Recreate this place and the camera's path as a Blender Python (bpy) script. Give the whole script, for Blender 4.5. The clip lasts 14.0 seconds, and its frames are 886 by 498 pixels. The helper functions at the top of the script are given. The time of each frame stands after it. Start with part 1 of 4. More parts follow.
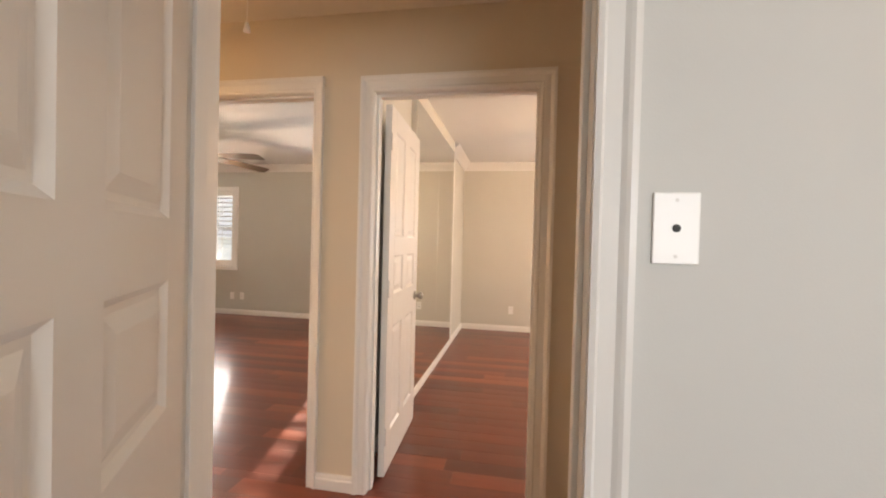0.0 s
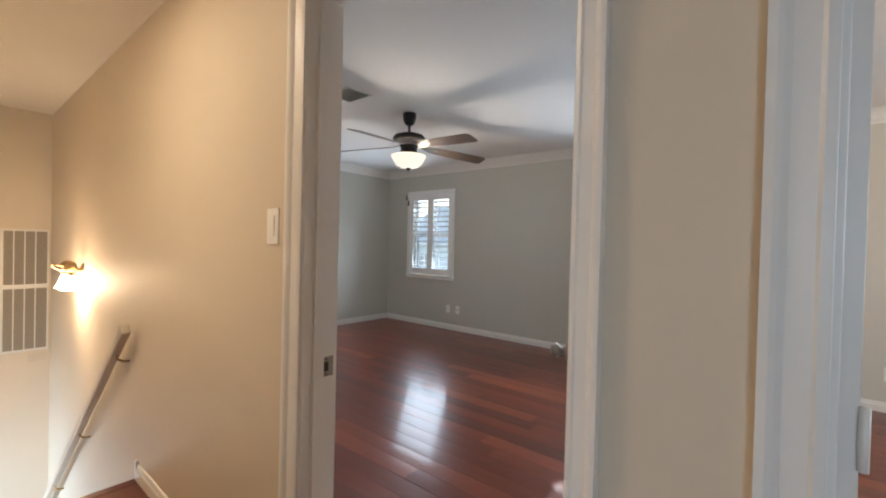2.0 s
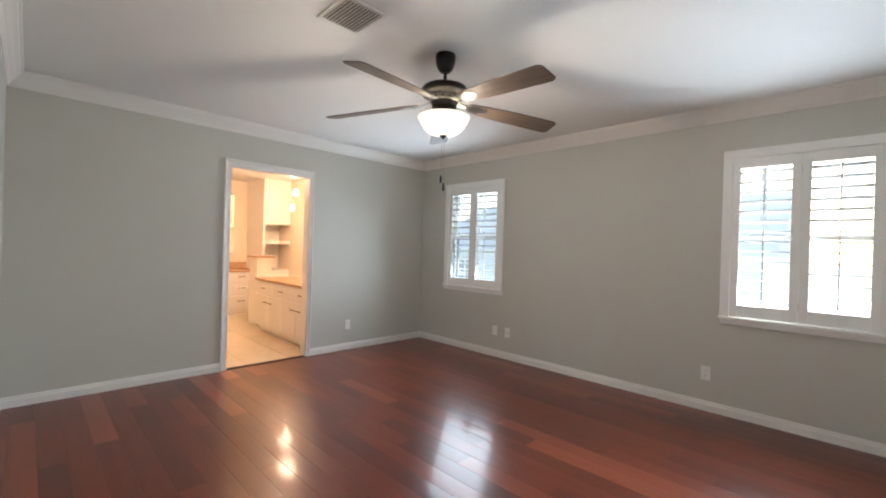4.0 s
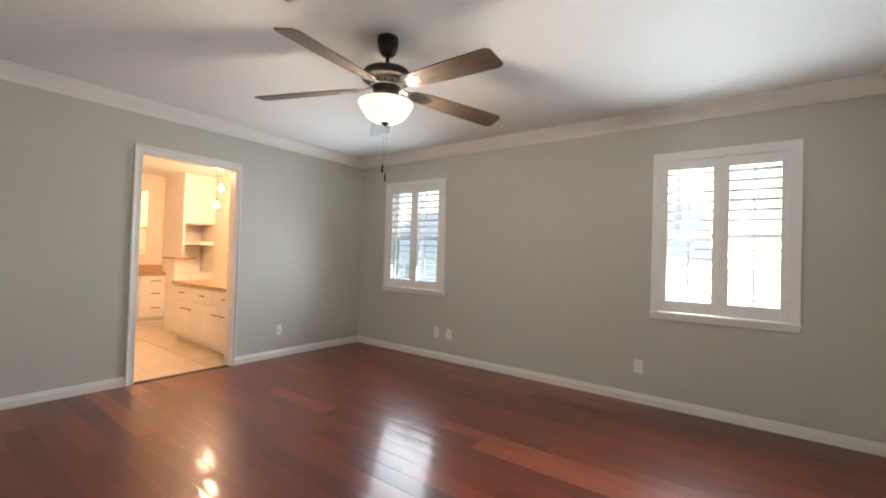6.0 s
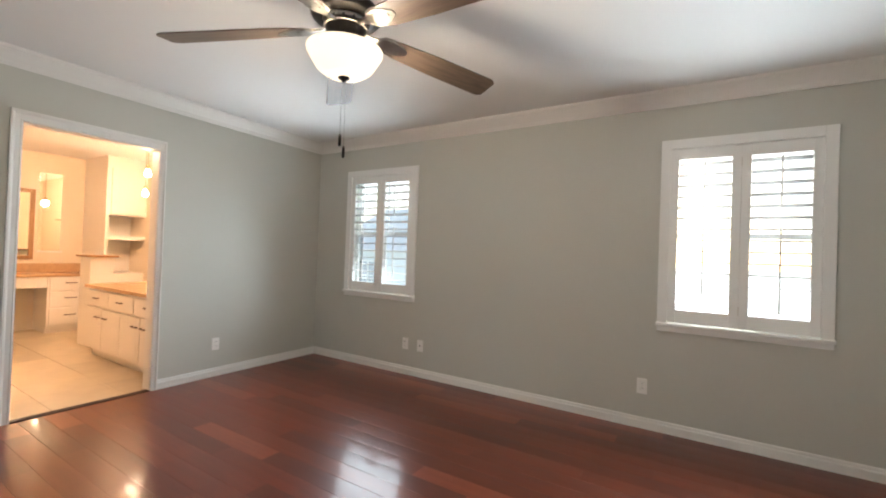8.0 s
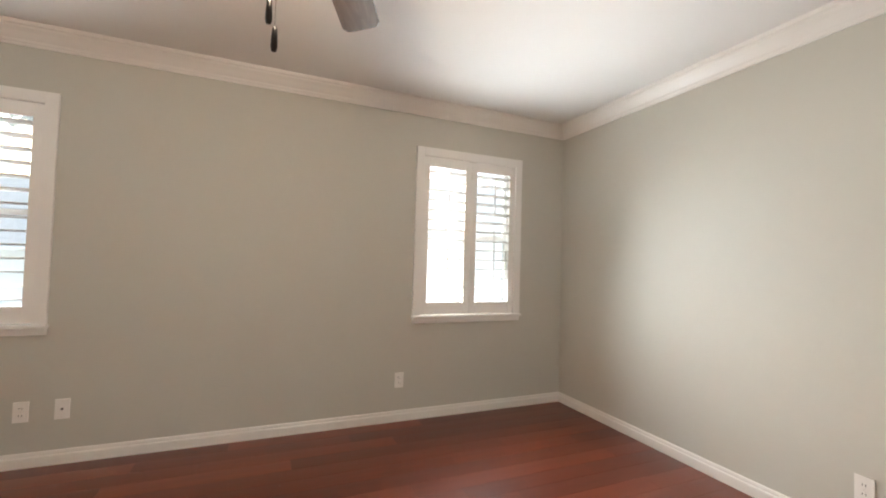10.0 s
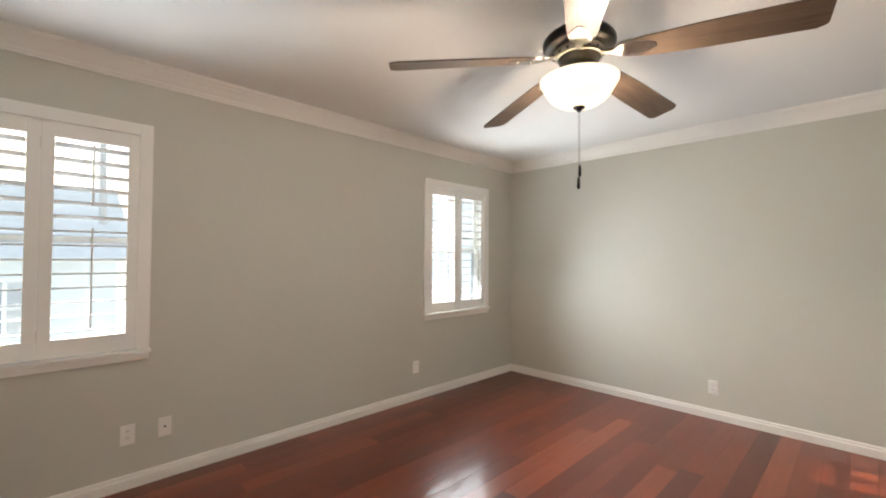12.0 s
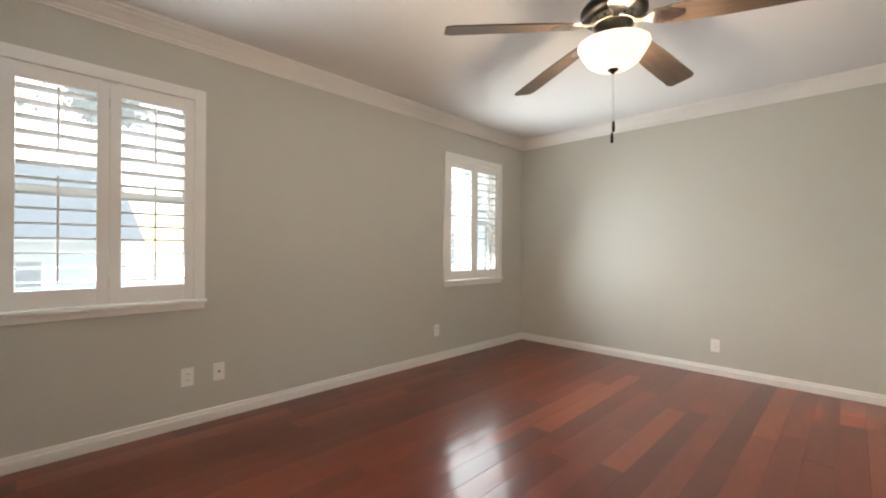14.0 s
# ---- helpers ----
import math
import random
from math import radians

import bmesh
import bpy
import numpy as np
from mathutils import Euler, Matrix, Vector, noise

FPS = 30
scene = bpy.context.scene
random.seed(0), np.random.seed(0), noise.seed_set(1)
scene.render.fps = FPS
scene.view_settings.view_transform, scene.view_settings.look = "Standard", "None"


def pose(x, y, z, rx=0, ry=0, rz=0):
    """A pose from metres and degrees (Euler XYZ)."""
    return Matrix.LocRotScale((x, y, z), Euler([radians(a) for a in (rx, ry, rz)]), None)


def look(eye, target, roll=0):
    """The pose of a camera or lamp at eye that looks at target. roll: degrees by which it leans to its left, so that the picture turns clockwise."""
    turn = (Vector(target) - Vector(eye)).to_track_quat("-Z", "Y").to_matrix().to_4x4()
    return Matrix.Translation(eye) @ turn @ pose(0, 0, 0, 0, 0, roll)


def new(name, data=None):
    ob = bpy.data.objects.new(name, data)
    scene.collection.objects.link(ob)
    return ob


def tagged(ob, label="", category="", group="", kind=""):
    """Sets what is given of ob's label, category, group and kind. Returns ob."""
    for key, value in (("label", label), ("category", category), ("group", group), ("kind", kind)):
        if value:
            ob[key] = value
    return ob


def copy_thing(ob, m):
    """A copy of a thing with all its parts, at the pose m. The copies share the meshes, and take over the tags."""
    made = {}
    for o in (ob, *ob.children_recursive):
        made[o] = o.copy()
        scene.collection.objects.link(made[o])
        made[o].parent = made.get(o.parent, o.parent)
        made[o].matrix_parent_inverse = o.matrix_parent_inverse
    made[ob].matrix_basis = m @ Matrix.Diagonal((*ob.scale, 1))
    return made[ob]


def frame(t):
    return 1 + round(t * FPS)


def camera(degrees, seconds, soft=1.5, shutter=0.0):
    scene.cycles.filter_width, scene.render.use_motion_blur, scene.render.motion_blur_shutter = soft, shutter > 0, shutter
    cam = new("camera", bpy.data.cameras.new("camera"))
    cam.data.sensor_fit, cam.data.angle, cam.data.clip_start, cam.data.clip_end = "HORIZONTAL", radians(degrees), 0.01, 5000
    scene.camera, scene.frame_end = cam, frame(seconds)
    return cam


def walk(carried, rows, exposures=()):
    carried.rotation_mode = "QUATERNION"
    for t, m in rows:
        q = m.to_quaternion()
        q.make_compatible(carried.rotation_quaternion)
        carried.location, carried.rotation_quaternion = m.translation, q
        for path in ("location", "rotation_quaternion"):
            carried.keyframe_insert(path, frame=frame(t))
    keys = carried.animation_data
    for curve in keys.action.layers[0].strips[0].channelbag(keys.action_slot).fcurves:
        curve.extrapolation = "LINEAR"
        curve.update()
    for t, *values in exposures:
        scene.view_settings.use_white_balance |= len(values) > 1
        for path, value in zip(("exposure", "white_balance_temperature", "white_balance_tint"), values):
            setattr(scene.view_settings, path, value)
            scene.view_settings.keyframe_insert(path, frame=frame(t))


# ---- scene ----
cam = camera(93.6, 14.0, soft=2.0)
PATH = [
    (0, (-0.011, 0.055, 1.284), (-0.367, 2.023, 1.255), 1.5),
    (0.3, (-0.098, 0.297, 1.281), (-0.608, 2.231, 1.25), 1.3),
    (0.5, (-0.163, 0.434, 1.273), (-0.767, 2.341, 1.252), 1.8),
    (0.7, (-0.222, 0.561, 1.29), (-0.927, 2.432, 1.259), 1.4),
    (1, (-0.344, 0.757, 1.296), (-1.196, 2.566, 1.268), 1.5),
    (1.1, (-0.385, 0.817, 1.299), (-1.28, 2.605, 1.267), 1.2),
    (1.5, (-0.539, 1.059, 1.281), (-1.623, 2.739, 1.257), 1.4),
    (1.9, (-0.718, 1.292, 1.286), (-1.953, 2.864, 1.266), 1.4),
    (2, (-0.782, 1.361, 1.291), (-2.053, 2.905, 1.267), 1.4),
    (2.3, (-0.957, 1.555, 1.273), (-2.305, 3.032, 1.26), 1.7),
    (2.5, (-1.085, 1.668, 1.282), (-2.472, 3.109, 1.264), 1.5),
    (2.7, (-1.178, 1.774, 1.279), (-2.599, 3.181, 1.256), 1.5),
    (5, (-1.782, 2.443, 1.283), (-3.159, 3.893, 1.308), 1.9),
    (5.5, (-1.766, 2.403, 1.28), (-3.049, 3.937, 1.309), 1.9),
    (6, (-1.746, 2.384, 1.21), (-2.94, 3.988, 1.243), 1.8),
    (6.5, (-1.735, 2.445, 1.139), (-2.887, 4.08, 1.17), 1.7),
    (7, (-1.84, 2.638, 1.16), (-2.978, 4.283, 1.189), 1.6),
    (7.5, (-1.934, 2.741, 1.223), (-3.109, 4.359, 1.243), 1.6),
    (8, (-2.176, 2.851, 1.243), (-3.228, 4.551, 1.265), 2.1),
    (8.5, (-2.445, 2.949, 1.217), (-3.06, 4.851, 1.257), 2.4),
    (9, (-2.765, 3.019, 1.196), (-2.893, 5.015, 1.254), 2.3),
    (11.5, (-4.724, 3.434, 1.31), (-3.326, 4.863, 1.359), 0.5),
    (12, (-5.13, 3.285, 1.343), (-3.73, 4.712, 1.388), 0.3),
    (12.5, (-5.371, 3.036, 1.324), (-3.973, 4.466, 1.358), 0.1),
    (13, (-5.497, 2.914, 1.256), (-4.102, 4.348, 1.276), 0.1),
    (13.5, (-5.517, 2.988, 1.105), (-4.117, 4.417, 1.115), 0.2),
    (14, (-5.463, 3.315, 1.131), (-4.04, 4.72, 1.13), 0.4),
]
walk(cam, [(t, look(eye, target, roll)) for t, eye, target, roll in PATH],
     exposures=[(0.0, 1.97, 7900, 20), (0.6, 2.1, 7700, 17), (1.1, 1.8, 6100, 11), (1.6, 1.55, 6000, 9), (2.1, 1.6, 5600, 7), (2.6, 1.82, 5300, 5), (5.0, 1.93, 6200, 9), (7.5, 1.93, 6200, 9), (8.5, 2.0, 6200, 6), (9.0, 2.08, 6750, 12), (11.4, 2.17, 6650, 10), (12.6, 2.0, 6500, 9), (14.0, 2.03, 6600, 9)])

# ---- world, sun, lamps ----
SUN_DIR = Vector((0.215, -1.0, -0.325)).normalized()      # the way the sunlight travels
sun_elev = math.asin(-SUN_DIR.z)
world = bpy.data.worlds.new("sky")
scene.world = world
world.use_nodes = True
wn = world.node_tree.nodes
wl = world.node_tree.links
sky = wn.new("ShaderNodeTexSky")
sky.sky_type = 'NISHITA'
sky.sun_disc = False
sky.sun_elevation = sun_elev
sky.sun_rotation = math.atan2(-SUN_DIR.x, -SUN_DIR.y)
wl.new(sky.outputs[0], wn["Background"].inputs[0])
wn["Background"].inputs[1].default_value = 0.06


def lamp(name, kind, m, power, colour, size=0.05, size_y=None):
    d = bpy.data.lights.new(name, kind)
    d.energy, d.color = power, colour
    if kind == 'SUN':
        d.angle = radians(0.6)
    elif kind == 'AREA':
        d.shape, d.size, d.size_y = 'RECTANGLE', size, size_y or size
    else:
        d.shadow_soft_size = size
    ob = new(name, d)
    ob.matrix_world = m
    return ob


lamp("sun", 'SUN', look((0, 0, 10), Vector((0, 0, 10)) + SUN_DIR), 5.0, (1.0, 0.95, 0.88))
WARM = (1.0, 0.66, 0.38)
BATHC = (1.0, 0.60, 0.36)
FAN = (-3.50, 4.13)
FAN_B = (1.25, 4.2)
lamp("fan_bulb", 'POINT', pose(FAN[0], FAN[1], 2.00), 9.8, (1.0, 0.83, 0.65), 0.045)
open_top = lamp("fan_bowl_open_top", 'SPOT', look((FAN[0], FAN[1], 2.03), (FAN[0], FAN[1] + 0.001, 3.0)), 4.0, (1.0, 0.80, 0.60), 0.045)
open_top.data.spot_size, open_top.data.spot_blend = radians(165), 0.3
lamp("sconce_bulb", 'POINT', pose(-4.80, 1.84, 0.93), 5.2, WARM, 0.04)
lamp("bath_bulb_a", 'POINT', pose(-7.55, 5.09, 2.03), 9, BATHC, 0.05)
lamp("bath_bulb_b", 'POINT', pose(-8.15, 5.32, 1.86), 6, BATHC, 0.05)
lamp("bath_ceiling_bulb", 'POINT', pose(-7.7, 3.95, 2.33), 16, BATHC, 0.10)
# added daylight lamps at assumed window openings that lie outside the view
lamp("first_room_daylight_fill", 'AREA', look((1.3, -2.42, 1.45), (0.6, 0, 1.3)), 16.5, (0.74, 0.88, 1.0), 1.2, 1.1)
# unseen warm fill without a fixture, added to brighten door leaf and cabinet
lamp("first_room_warm_fill", 'POINT', pose(1.9, -0.4, 2.25), 3, WARM, 0.10)
# presumed hall lamp, unseen and without a fixture, added to warm the walls
lamp("hall_warm_fill", 'AREA', look((-2.70, 1.15, 2.40), (-2.70, 1.16, 0)), 5.6, (1.0, 0.74, 0.48), 0.28, 0.28)
for wx, gain, lift in ((-5.118, 0.85, 0.7), (-1.951, 1.2, 0.75)):
    # stands in for the sky outside the glass and adds a whitish veil
    lamp("window_sky_light", 'AREA', look((wx, 6.49, 1.43), (wx, 0, 1.43)), 0.60 * gain, (0.84, 0.93, 1.0), 0.84, 1.24)
    # added lamps on the room side of the shutters, for light the slats scatter
    up = lamp("window_upward_light", 'AREA', look((wx, 6.20, 0.95), (wx, 5.25, 2.05)), 2.38 * lift, (0.88, 0.95, 1.0), 0.80, 0.10)
    up.data.spread = radians(84)
    down = lamp("window_downward_light", 'AREA', look((wx, 6.17, 1.43), (wx, 5.17, 1.08)), 5.2 * gain, (0.88, 0.95, 1.0), 0.78, 1.10)
    down.data.spread = radians(110)
# added outdoors above each window, out of view, to brighten the slats
for wx in (-5.118, -1.951, 1.24):
    lamp("window_head_sky_light", 'AREA', look((wx, 6.95, 2.62), (wx, 6.32, 1.35)), 8.0, (0.86, 0.94, 1.0), 0.9, 0.45)
# the same sky stand-in and veil for the second room's window
lamp("window_sky_light", 'AREA', look((1.24, 6.49, 1.43), (1.24, 0, 1.43)), 0.60, (0.78, 0.91, 1.0), 0.84, 1.24)
# added room-side lamp here too, aimed down at the floor
lamp("window_downward_light", 'AREA', look((1.24, 6.17, 1.43), (1.24, 5.17, 1.08)), 5.2, (0.80, 0.91, 1.0), 0.78, 1.10)
# added daylight fills at assumed openings, second room and downstairs
lamp("room_b_daylight_fill", 'AREA', look((3.18, 4.2, 1.45), (0, 4.2, 1.2)), 13, (0.85, 0.93, 1.0), 1.2, 1.1)
lamp("downstairs_daylight_fill", 'AREA', look((-5.5, 0.72, -1.3), (-5.6, 2.0, -1.2)), 13, (0.80, 0.90, 1.0), 1.2, 1.2)

# ---- materials ----


def rgb(*c):
    return (*c, 1.0)


def mat(name, base, rough=0.5, metal=0.0, var=0.08, scale=3.0, fine=60.0, bump=0.02, coat=0.0, second=None, rand=0.0):
    """A paint or metal: base colour with broad stains, fine grain and fine relief, in metres."""
    m = bpy.data.materials.new(name)
    m.use_nodes = True
    n, l = m.node_tree.nodes, m.node_tree.links
    b = n["Principled BSDF"]
    tc = n.new("ShaderNodeTexCoord")
    big = n.new("ShaderNodeTexNoise")
    big.inputs["Scale"].default_value = scale
    big.inputs["Detail"].default_value = 4
    small = n.new("ShaderNodeTexNoise")
    small.inputs["Scale"].default_value = fine
    small.inputs["Detail"].default_value = 3
    l.new(tc.outputs["Object"], big.inputs["Vector"])
    l.new(tc.outputs["Object"], small.inputs["Vector"])
    mix = n.new("ShaderNodeMix")
    mix.data_type = 'RGBA'
    dark = second or tuple(c * (1 - var) for c in base)
    light = tuple(min(1.0, c * (1 + var)) for c in base)
    mix.inputs[6].default_value, mix.inputs[7].default_value = rgb(*dark), rgb(*light)
    l.new(big.outputs["Fac"], mix.inputs[0])
    colour = mix.outputs[2]
    if rand:
        oi = n.new("ShaderNodeObjectInfo")
        mr = n.new("ShaderNodeMapRange")
        mr.inputs["To Min"].default_value, mr.inputs["To Max"].default_value = 1 - rand, 1 + rand
        l.new(oi.outputs["Random"], mr.inputs["Value"])
        hs = n.new("ShaderNodeHueSaturation")
        l.new(mr.outputs[0], hs.inputs["Value"])
        l.new(colour, hs.inputs["Color"])
        colour = hs.outputs[0]
    l.new(colour, b.inputs["Base Color"])
    rr = n.new("ShaderNodeMapRange")
    rr.inputs["To Min"].default_value, rr.inputs["To Max"].default_value = max(0.02, rough - 0.06), min(1, rough + 0.06)
    l.new(small.outputs["Fac"], rr.inputs["Value"])
    l.new(rr.outputs[0], b.inputs["Roughness"])
    b.inputs["Metallic"].default_value = metal
    b.inputs["Coat Weight"].default_value = coat
    b.inputs["Coat Roughness"].default_value = 0.12
    if bump:
        bp = n.new("ShaderNodeBump")
        bp.inputs["Strength"].default_value = 0.35
        bp.inputs["Distance"].default_value = bump * 0.05
        l.new(small.outputs["Fac"], bp.inputs["Height"])
        l.new(bp.outputs[0], b.inputs["Normal"])
    return m


def wood_mat(name, light, dark, rough, coat, rand=0.25, stretch=(0.9, 14.0, 14.0), grain=1.0):
    """Wood with the grain along the object's own x."""
    m = bpy.data.materials.new(name)
    m.use_nodes = True
    n, l = m.node_tree.nodes, m.node_tree.links
    b = n["Principled BSDF"]
    tc, oi = n.new("ShaderNodeTexCoord"), n.new("ShaderNodeObjectInfo")
    mp = n.new("ShaderNodeMapping")
    mp.inputs["Scale"].default_value = stretch
    add = n.new("ShaderNodeVectorMath")
    add.operation = 'MULTIPLY_ADD'
    l.new(oi.outputs["Random"], add.inputs[0])
    add.inputs[1].default_value = (37.0, 91.0, 13.0)
    l.new(tc.outputs["Object"], add.inputs[2])
    l.new(add.outputs[0], mp.inputs["Vector"])
    grainy = n.new("ShaderNodeTexNoise")
    grainy.inputs["Scale"].default_value = 2.2
    grainy.inputs["Detail"].default_value = 7
    grainy.inputs["Roughness"].default_value = 0.62
    grainy.inputs["Distortion"].default_value = 0.9
    l.new(mp.outputs[0], grainy.inputs["Vector"])
    fine = n.new("ShaderNodeTexNoise")
    fine.inputs["Scale"].default_value = 14.0
    fine.inputs["Detail"].default_value = 3
    l.new(mp.outputs[0], fine.inputs["Vector"])
    ramp = n.new("ShaderNodeMapRange")
    ramp.inputs["From Min"].default_value, ramp.inputs["From Max"].default_value = 0.30, 0.72
    l.new(grainy.outputs["Fac"], ramp.inputs["Value"])
    mix = n.new("ShaderNodeMix")
    mix.data_type = 'RGBA'
    mix.inputs[6].default_value, mix.inputs[7].default_value = rgb(*dark), rgb(*light)
    l.new(ramp.outputs[0], mix.inputs[0])
    hs = n.new("ShaderNodeHueSaturation")
    mr = n.new("ShaderNodeMapRange")
    mr.inputs["To Min"].default_value, mr.inputs["To Max"].default_value = 1 - rand, 1 + rand
    l.new(oi.outputs["Random"], mr.inputs["Value"])
    l.new(mr.outputs[0], hs.inputs["Value"])
    l.new(mix.outputs[2], hs.inputs["Color"])
    l.new(hs.outputs[0], b.inputs["Base Color"])
    rr = n.new("ShaderNodeMapRange")
    rr.inputs["To Min"].default_value, rr.inputs["To Max"].default_value = rough - 0.02, rough + 0.03
    l.new(fine.outputs["Fac"], rr.inputs["Value"])
    l.new(rr.outputs[0], b.inputs["Roughness"])
    b.inputs["Coat Weight"].default_value = coat
    b.inputs["Coat Roughness"].default_value = 0.10
    bp2 = n.new("ShaderNodeBump")
    bp2.inputs["Strength"].default_value = 0.25
    bp2.inputs["Distance"].default_value = 0.00005 * grain
    l.new(fine.outputs["Fac"], bp2.inputs["Height"])
    l.new(bp2.outputs[0], b.inputs["Normal"])
    l.new(bp2.outputs[0], b.inputs["Coat Normal"])
    return m


def floor_mat():
    """Glossy red-brown boards: each board has its own tone, with faint long grain and a soft satin varnish."""
    m = bpy.data.materials.new("red_brown_floor_board")
    m.use_nodes = True
    n, l = m.node_tree.nodes, m.node_tree.links
    b = n["Principled BSDF"]
    tc, oi = n.new("ShaderNodeTexCoord"), n.new("ShaderNodeObjectInfo")
    shift = n.new("ShaderNodeVectorMath")
    shift.operation = 'MULTIPLY_ADD'
    l.new(oi.outputs["Random"], shift.inputs[0])
    shift.inputs[1].default_value = (37.0, 91.0, 13.0)
    l.new(tc.outputs["Object"], shift.inputs[2])
    mp = n.new("ShaderNodeMapping")
    mp.inputs["Scale"].default_value = (1.1, 16.0, 16.0)
    l.new(shift.outputs[0], mp.inputs["Vector"])
    grain = n.new("ShaderNodeTexNoise")
    grain.inputs["Scale"].default_value, grain.inputs["Detail"].default_value = 2.0, 6
    l.new(mp.outputs[0], grain.inputs["Vector"])
    blotch = n.new("ShaderNodeTexNoise")
    blotch.inputs["Scale"].default_value, blotch.inputs["Detail"].default_value = 3.0, 2
    l.new(shift.outputs[0], blotch.inputs["Vector"])
    tone = n.new("ShaderNodeValToRGB")
    stops = [(0.0, (0.094, 0.0165, 0.008)), (0.16, (0.122, 0.022, 0.0105)), (0.60, (0.150, 0.028, 0.0125)), (0.82, (0.168, 0.033, 0.0145)), (1.0, (0.250, 0.059, 0.027))]
    while len(tone.color_ramp.elements) < len(stops):
        tone.color_ramp.elements.new(0.5)
    for e, (p, c) in zip(tone.color_ramp.elements, stops):
        e.position, e.color = p, rgb(*c)
    l.new(oi.outputs["Random"], tone.inputs["Fac"])
    streak = n.new("ShaderNodeMapRange")
    streak.inputs["From Min"].default_value, streak.inputs["From Max"].default_value = 0.3, 0.7
    streak.inputs["To Min"].default_value, streak.inputs["To Max"].default_value = 0.92, 1.08
    l.new(grain.outputs["Fac"], streak.inputs["Value"])
    cloud = n.new("ShaderNodeMapRange")
    cloud.inputs["To Min"].default_value, cloud.inputs["To Max"].default_value = 0.80, 1.20
    l.new(blotch.outputs["Fac"], cloud.inputs["Value"])
    both = n.new("ShaderNodeMath")
    both.operation = 'MULTIPLY'
    l.new(streak.outputs[0], both.inputs[0])
    l.new(cloud.outputs[0], both.inputs[1])
    hs = n.new("ShaderNodeHueSaturation")
    l.new(both.outputs[0], hs.inputs["Value"])
    l.new(tone.outputs[0], hs.inputs["Color"])
    l.new(hs.outputs[0], b.inputs["Base Color"])
    rr = n.new("ShaderNodeMapRange")
    rr.inputs["To Min"].default_value, rr.inputs["To Max"].default_value = 0.285, 0.33
    l.new(blotch.outputs["Fac"], rr.inputs["Value"])
    l.new(rr.outputs[0], b.inputs["Roughness"])
    b.inputs["Specular IOR Level"].default_value = 0.24
    b.inputs["Coat Weight"].default_value = 0.50
    b.inputs["Coat Roughness"].default_value = 0.11
    return m


def glow(name, colour, strength, base=(0.9, 0.88, 0.82)):
    m = bpy.data.materials.new(name)
    m.use_nodes = True
    b = m.node_tree.nodes["Principled BSDF"]
    b.inputs["Base Color"].default_value = rgb(*base)
    b.inputs["Roughness"].default_value = 0.3
    b.inputs["Emission Color"].default_value = rgb(*colour)
    b.inputs["Emission Strength"].default_value = strength
    return m


WALL_A = mat("sage_grey_wall_paint", (0.56, 0.558, 0.505), 0.62, var=0.03, scale=1.3, fine=220, bump=0.012)
WALL_B = mat("warm_grey_wall_paint", (0.60, 0.575, 0.51), 0.62, var=0.03, scale=1.3, fine=220, bump=0.012)
WALL_H = mat("cream_wall_paint", (0.66, 0.58, 0.46), 0.60, var=0.03, scale=1.3, fine=220, bump=0.012)
WALL_S = mat("pale_grey_wall_paint", (0.62, 0.62, 0.59), 0.60, var=0.03, scale=1.3, fine=220, bump=0.012)
WALL_BATH = mat("butter_wall_paint", (0.80, 0.70, 0.55), 0.6, var=0.04, scale=1.5, fine=200, bump=0.012)
CEIL = mat("white_ceiling_paint", (0.76, 0.755, 0.735), 0.75, var=0.03, scale=1.1, fine=150, bump=0.03)
TRIM = mat("white_trim_paint", (0.80, 0.785, 0.75), 0.35, var=0.03, scale=2.5, fine=40, bump=0.004)
DOORW = mat("white_door_paint", (0.80, 0.78, 0.74), 0.35, var=0.035, scale=2.0, fine=40, bump=0.004, coat=0.35)
SHUT = mat("white_shutter_paint", (0.86, 0.86, 0.84), 0.38, var=0.03, scale=3.0, fine=90, bump=0.006)
PLASTIC = mat("white_plastic", (0.87, 0.86, 0.83), 0.30, var=0.02, scale=8, fine=200, bump=0.0)
DARKSLOT = mat("dark_slot", (0.03, 0.03, 0.03), 0.6, var=0.1, bump=0.0)
FLOORW = floor_mat()
UNDER = mat("dark_subfloor", (0.035, 0.015, 0.01), 0.8, var=0.2, bump=0.02)
TILE = mat("beige_bath_tile", (0.55, 0.46, 0.33), 0.35, var=0.18, scale=5, fine=40, bump=0.02, rand=0.10)
GROUT = mat("tan_grout", (0.53, 0.445, 0.32), 0.85, var=0.1, bump=0.03)
BLACKM = mat("oil_rubbed_bronze", (0.025, 0.022, 0.020), 0.32, 0.75, var=0.25, scale=20, bump=0.0)
NICKEL = mat("brushed_nickel", (0.34, 0.32, 0.29), 0.30, 1.0, var=0.08, scale=20, fine=300, bump=0.004)
BRASS = mat("aged_brass", (0.45, 0.32, 0.16), 0.30, 1.0, var=0.15, scale=30, bump=0.0)
BLADE = wood_mat("walnut_fan_blade", (0.150, 0.105, 0.072), (0.065, 0.044, 0.031), 0.40, 0.10, 0.06, (2.0, 22.0, 22.0))
RAILW = mat("taupe_rail_paint", (0.60, 0.53, 0.43), 0.35, var=0.08, scale=4, bump=0.006)
CAB = mat("white_cabinet_paint", (0.80, 0.77, 0.72), 0.35, var=0.03, scale=3, fine=90, bump=0.006)
STONE = mat("tan_stone_top", (0.50, 0.32, 0.17), 0.25, var=0.25, scale=18, fine=90, bump=0.0)
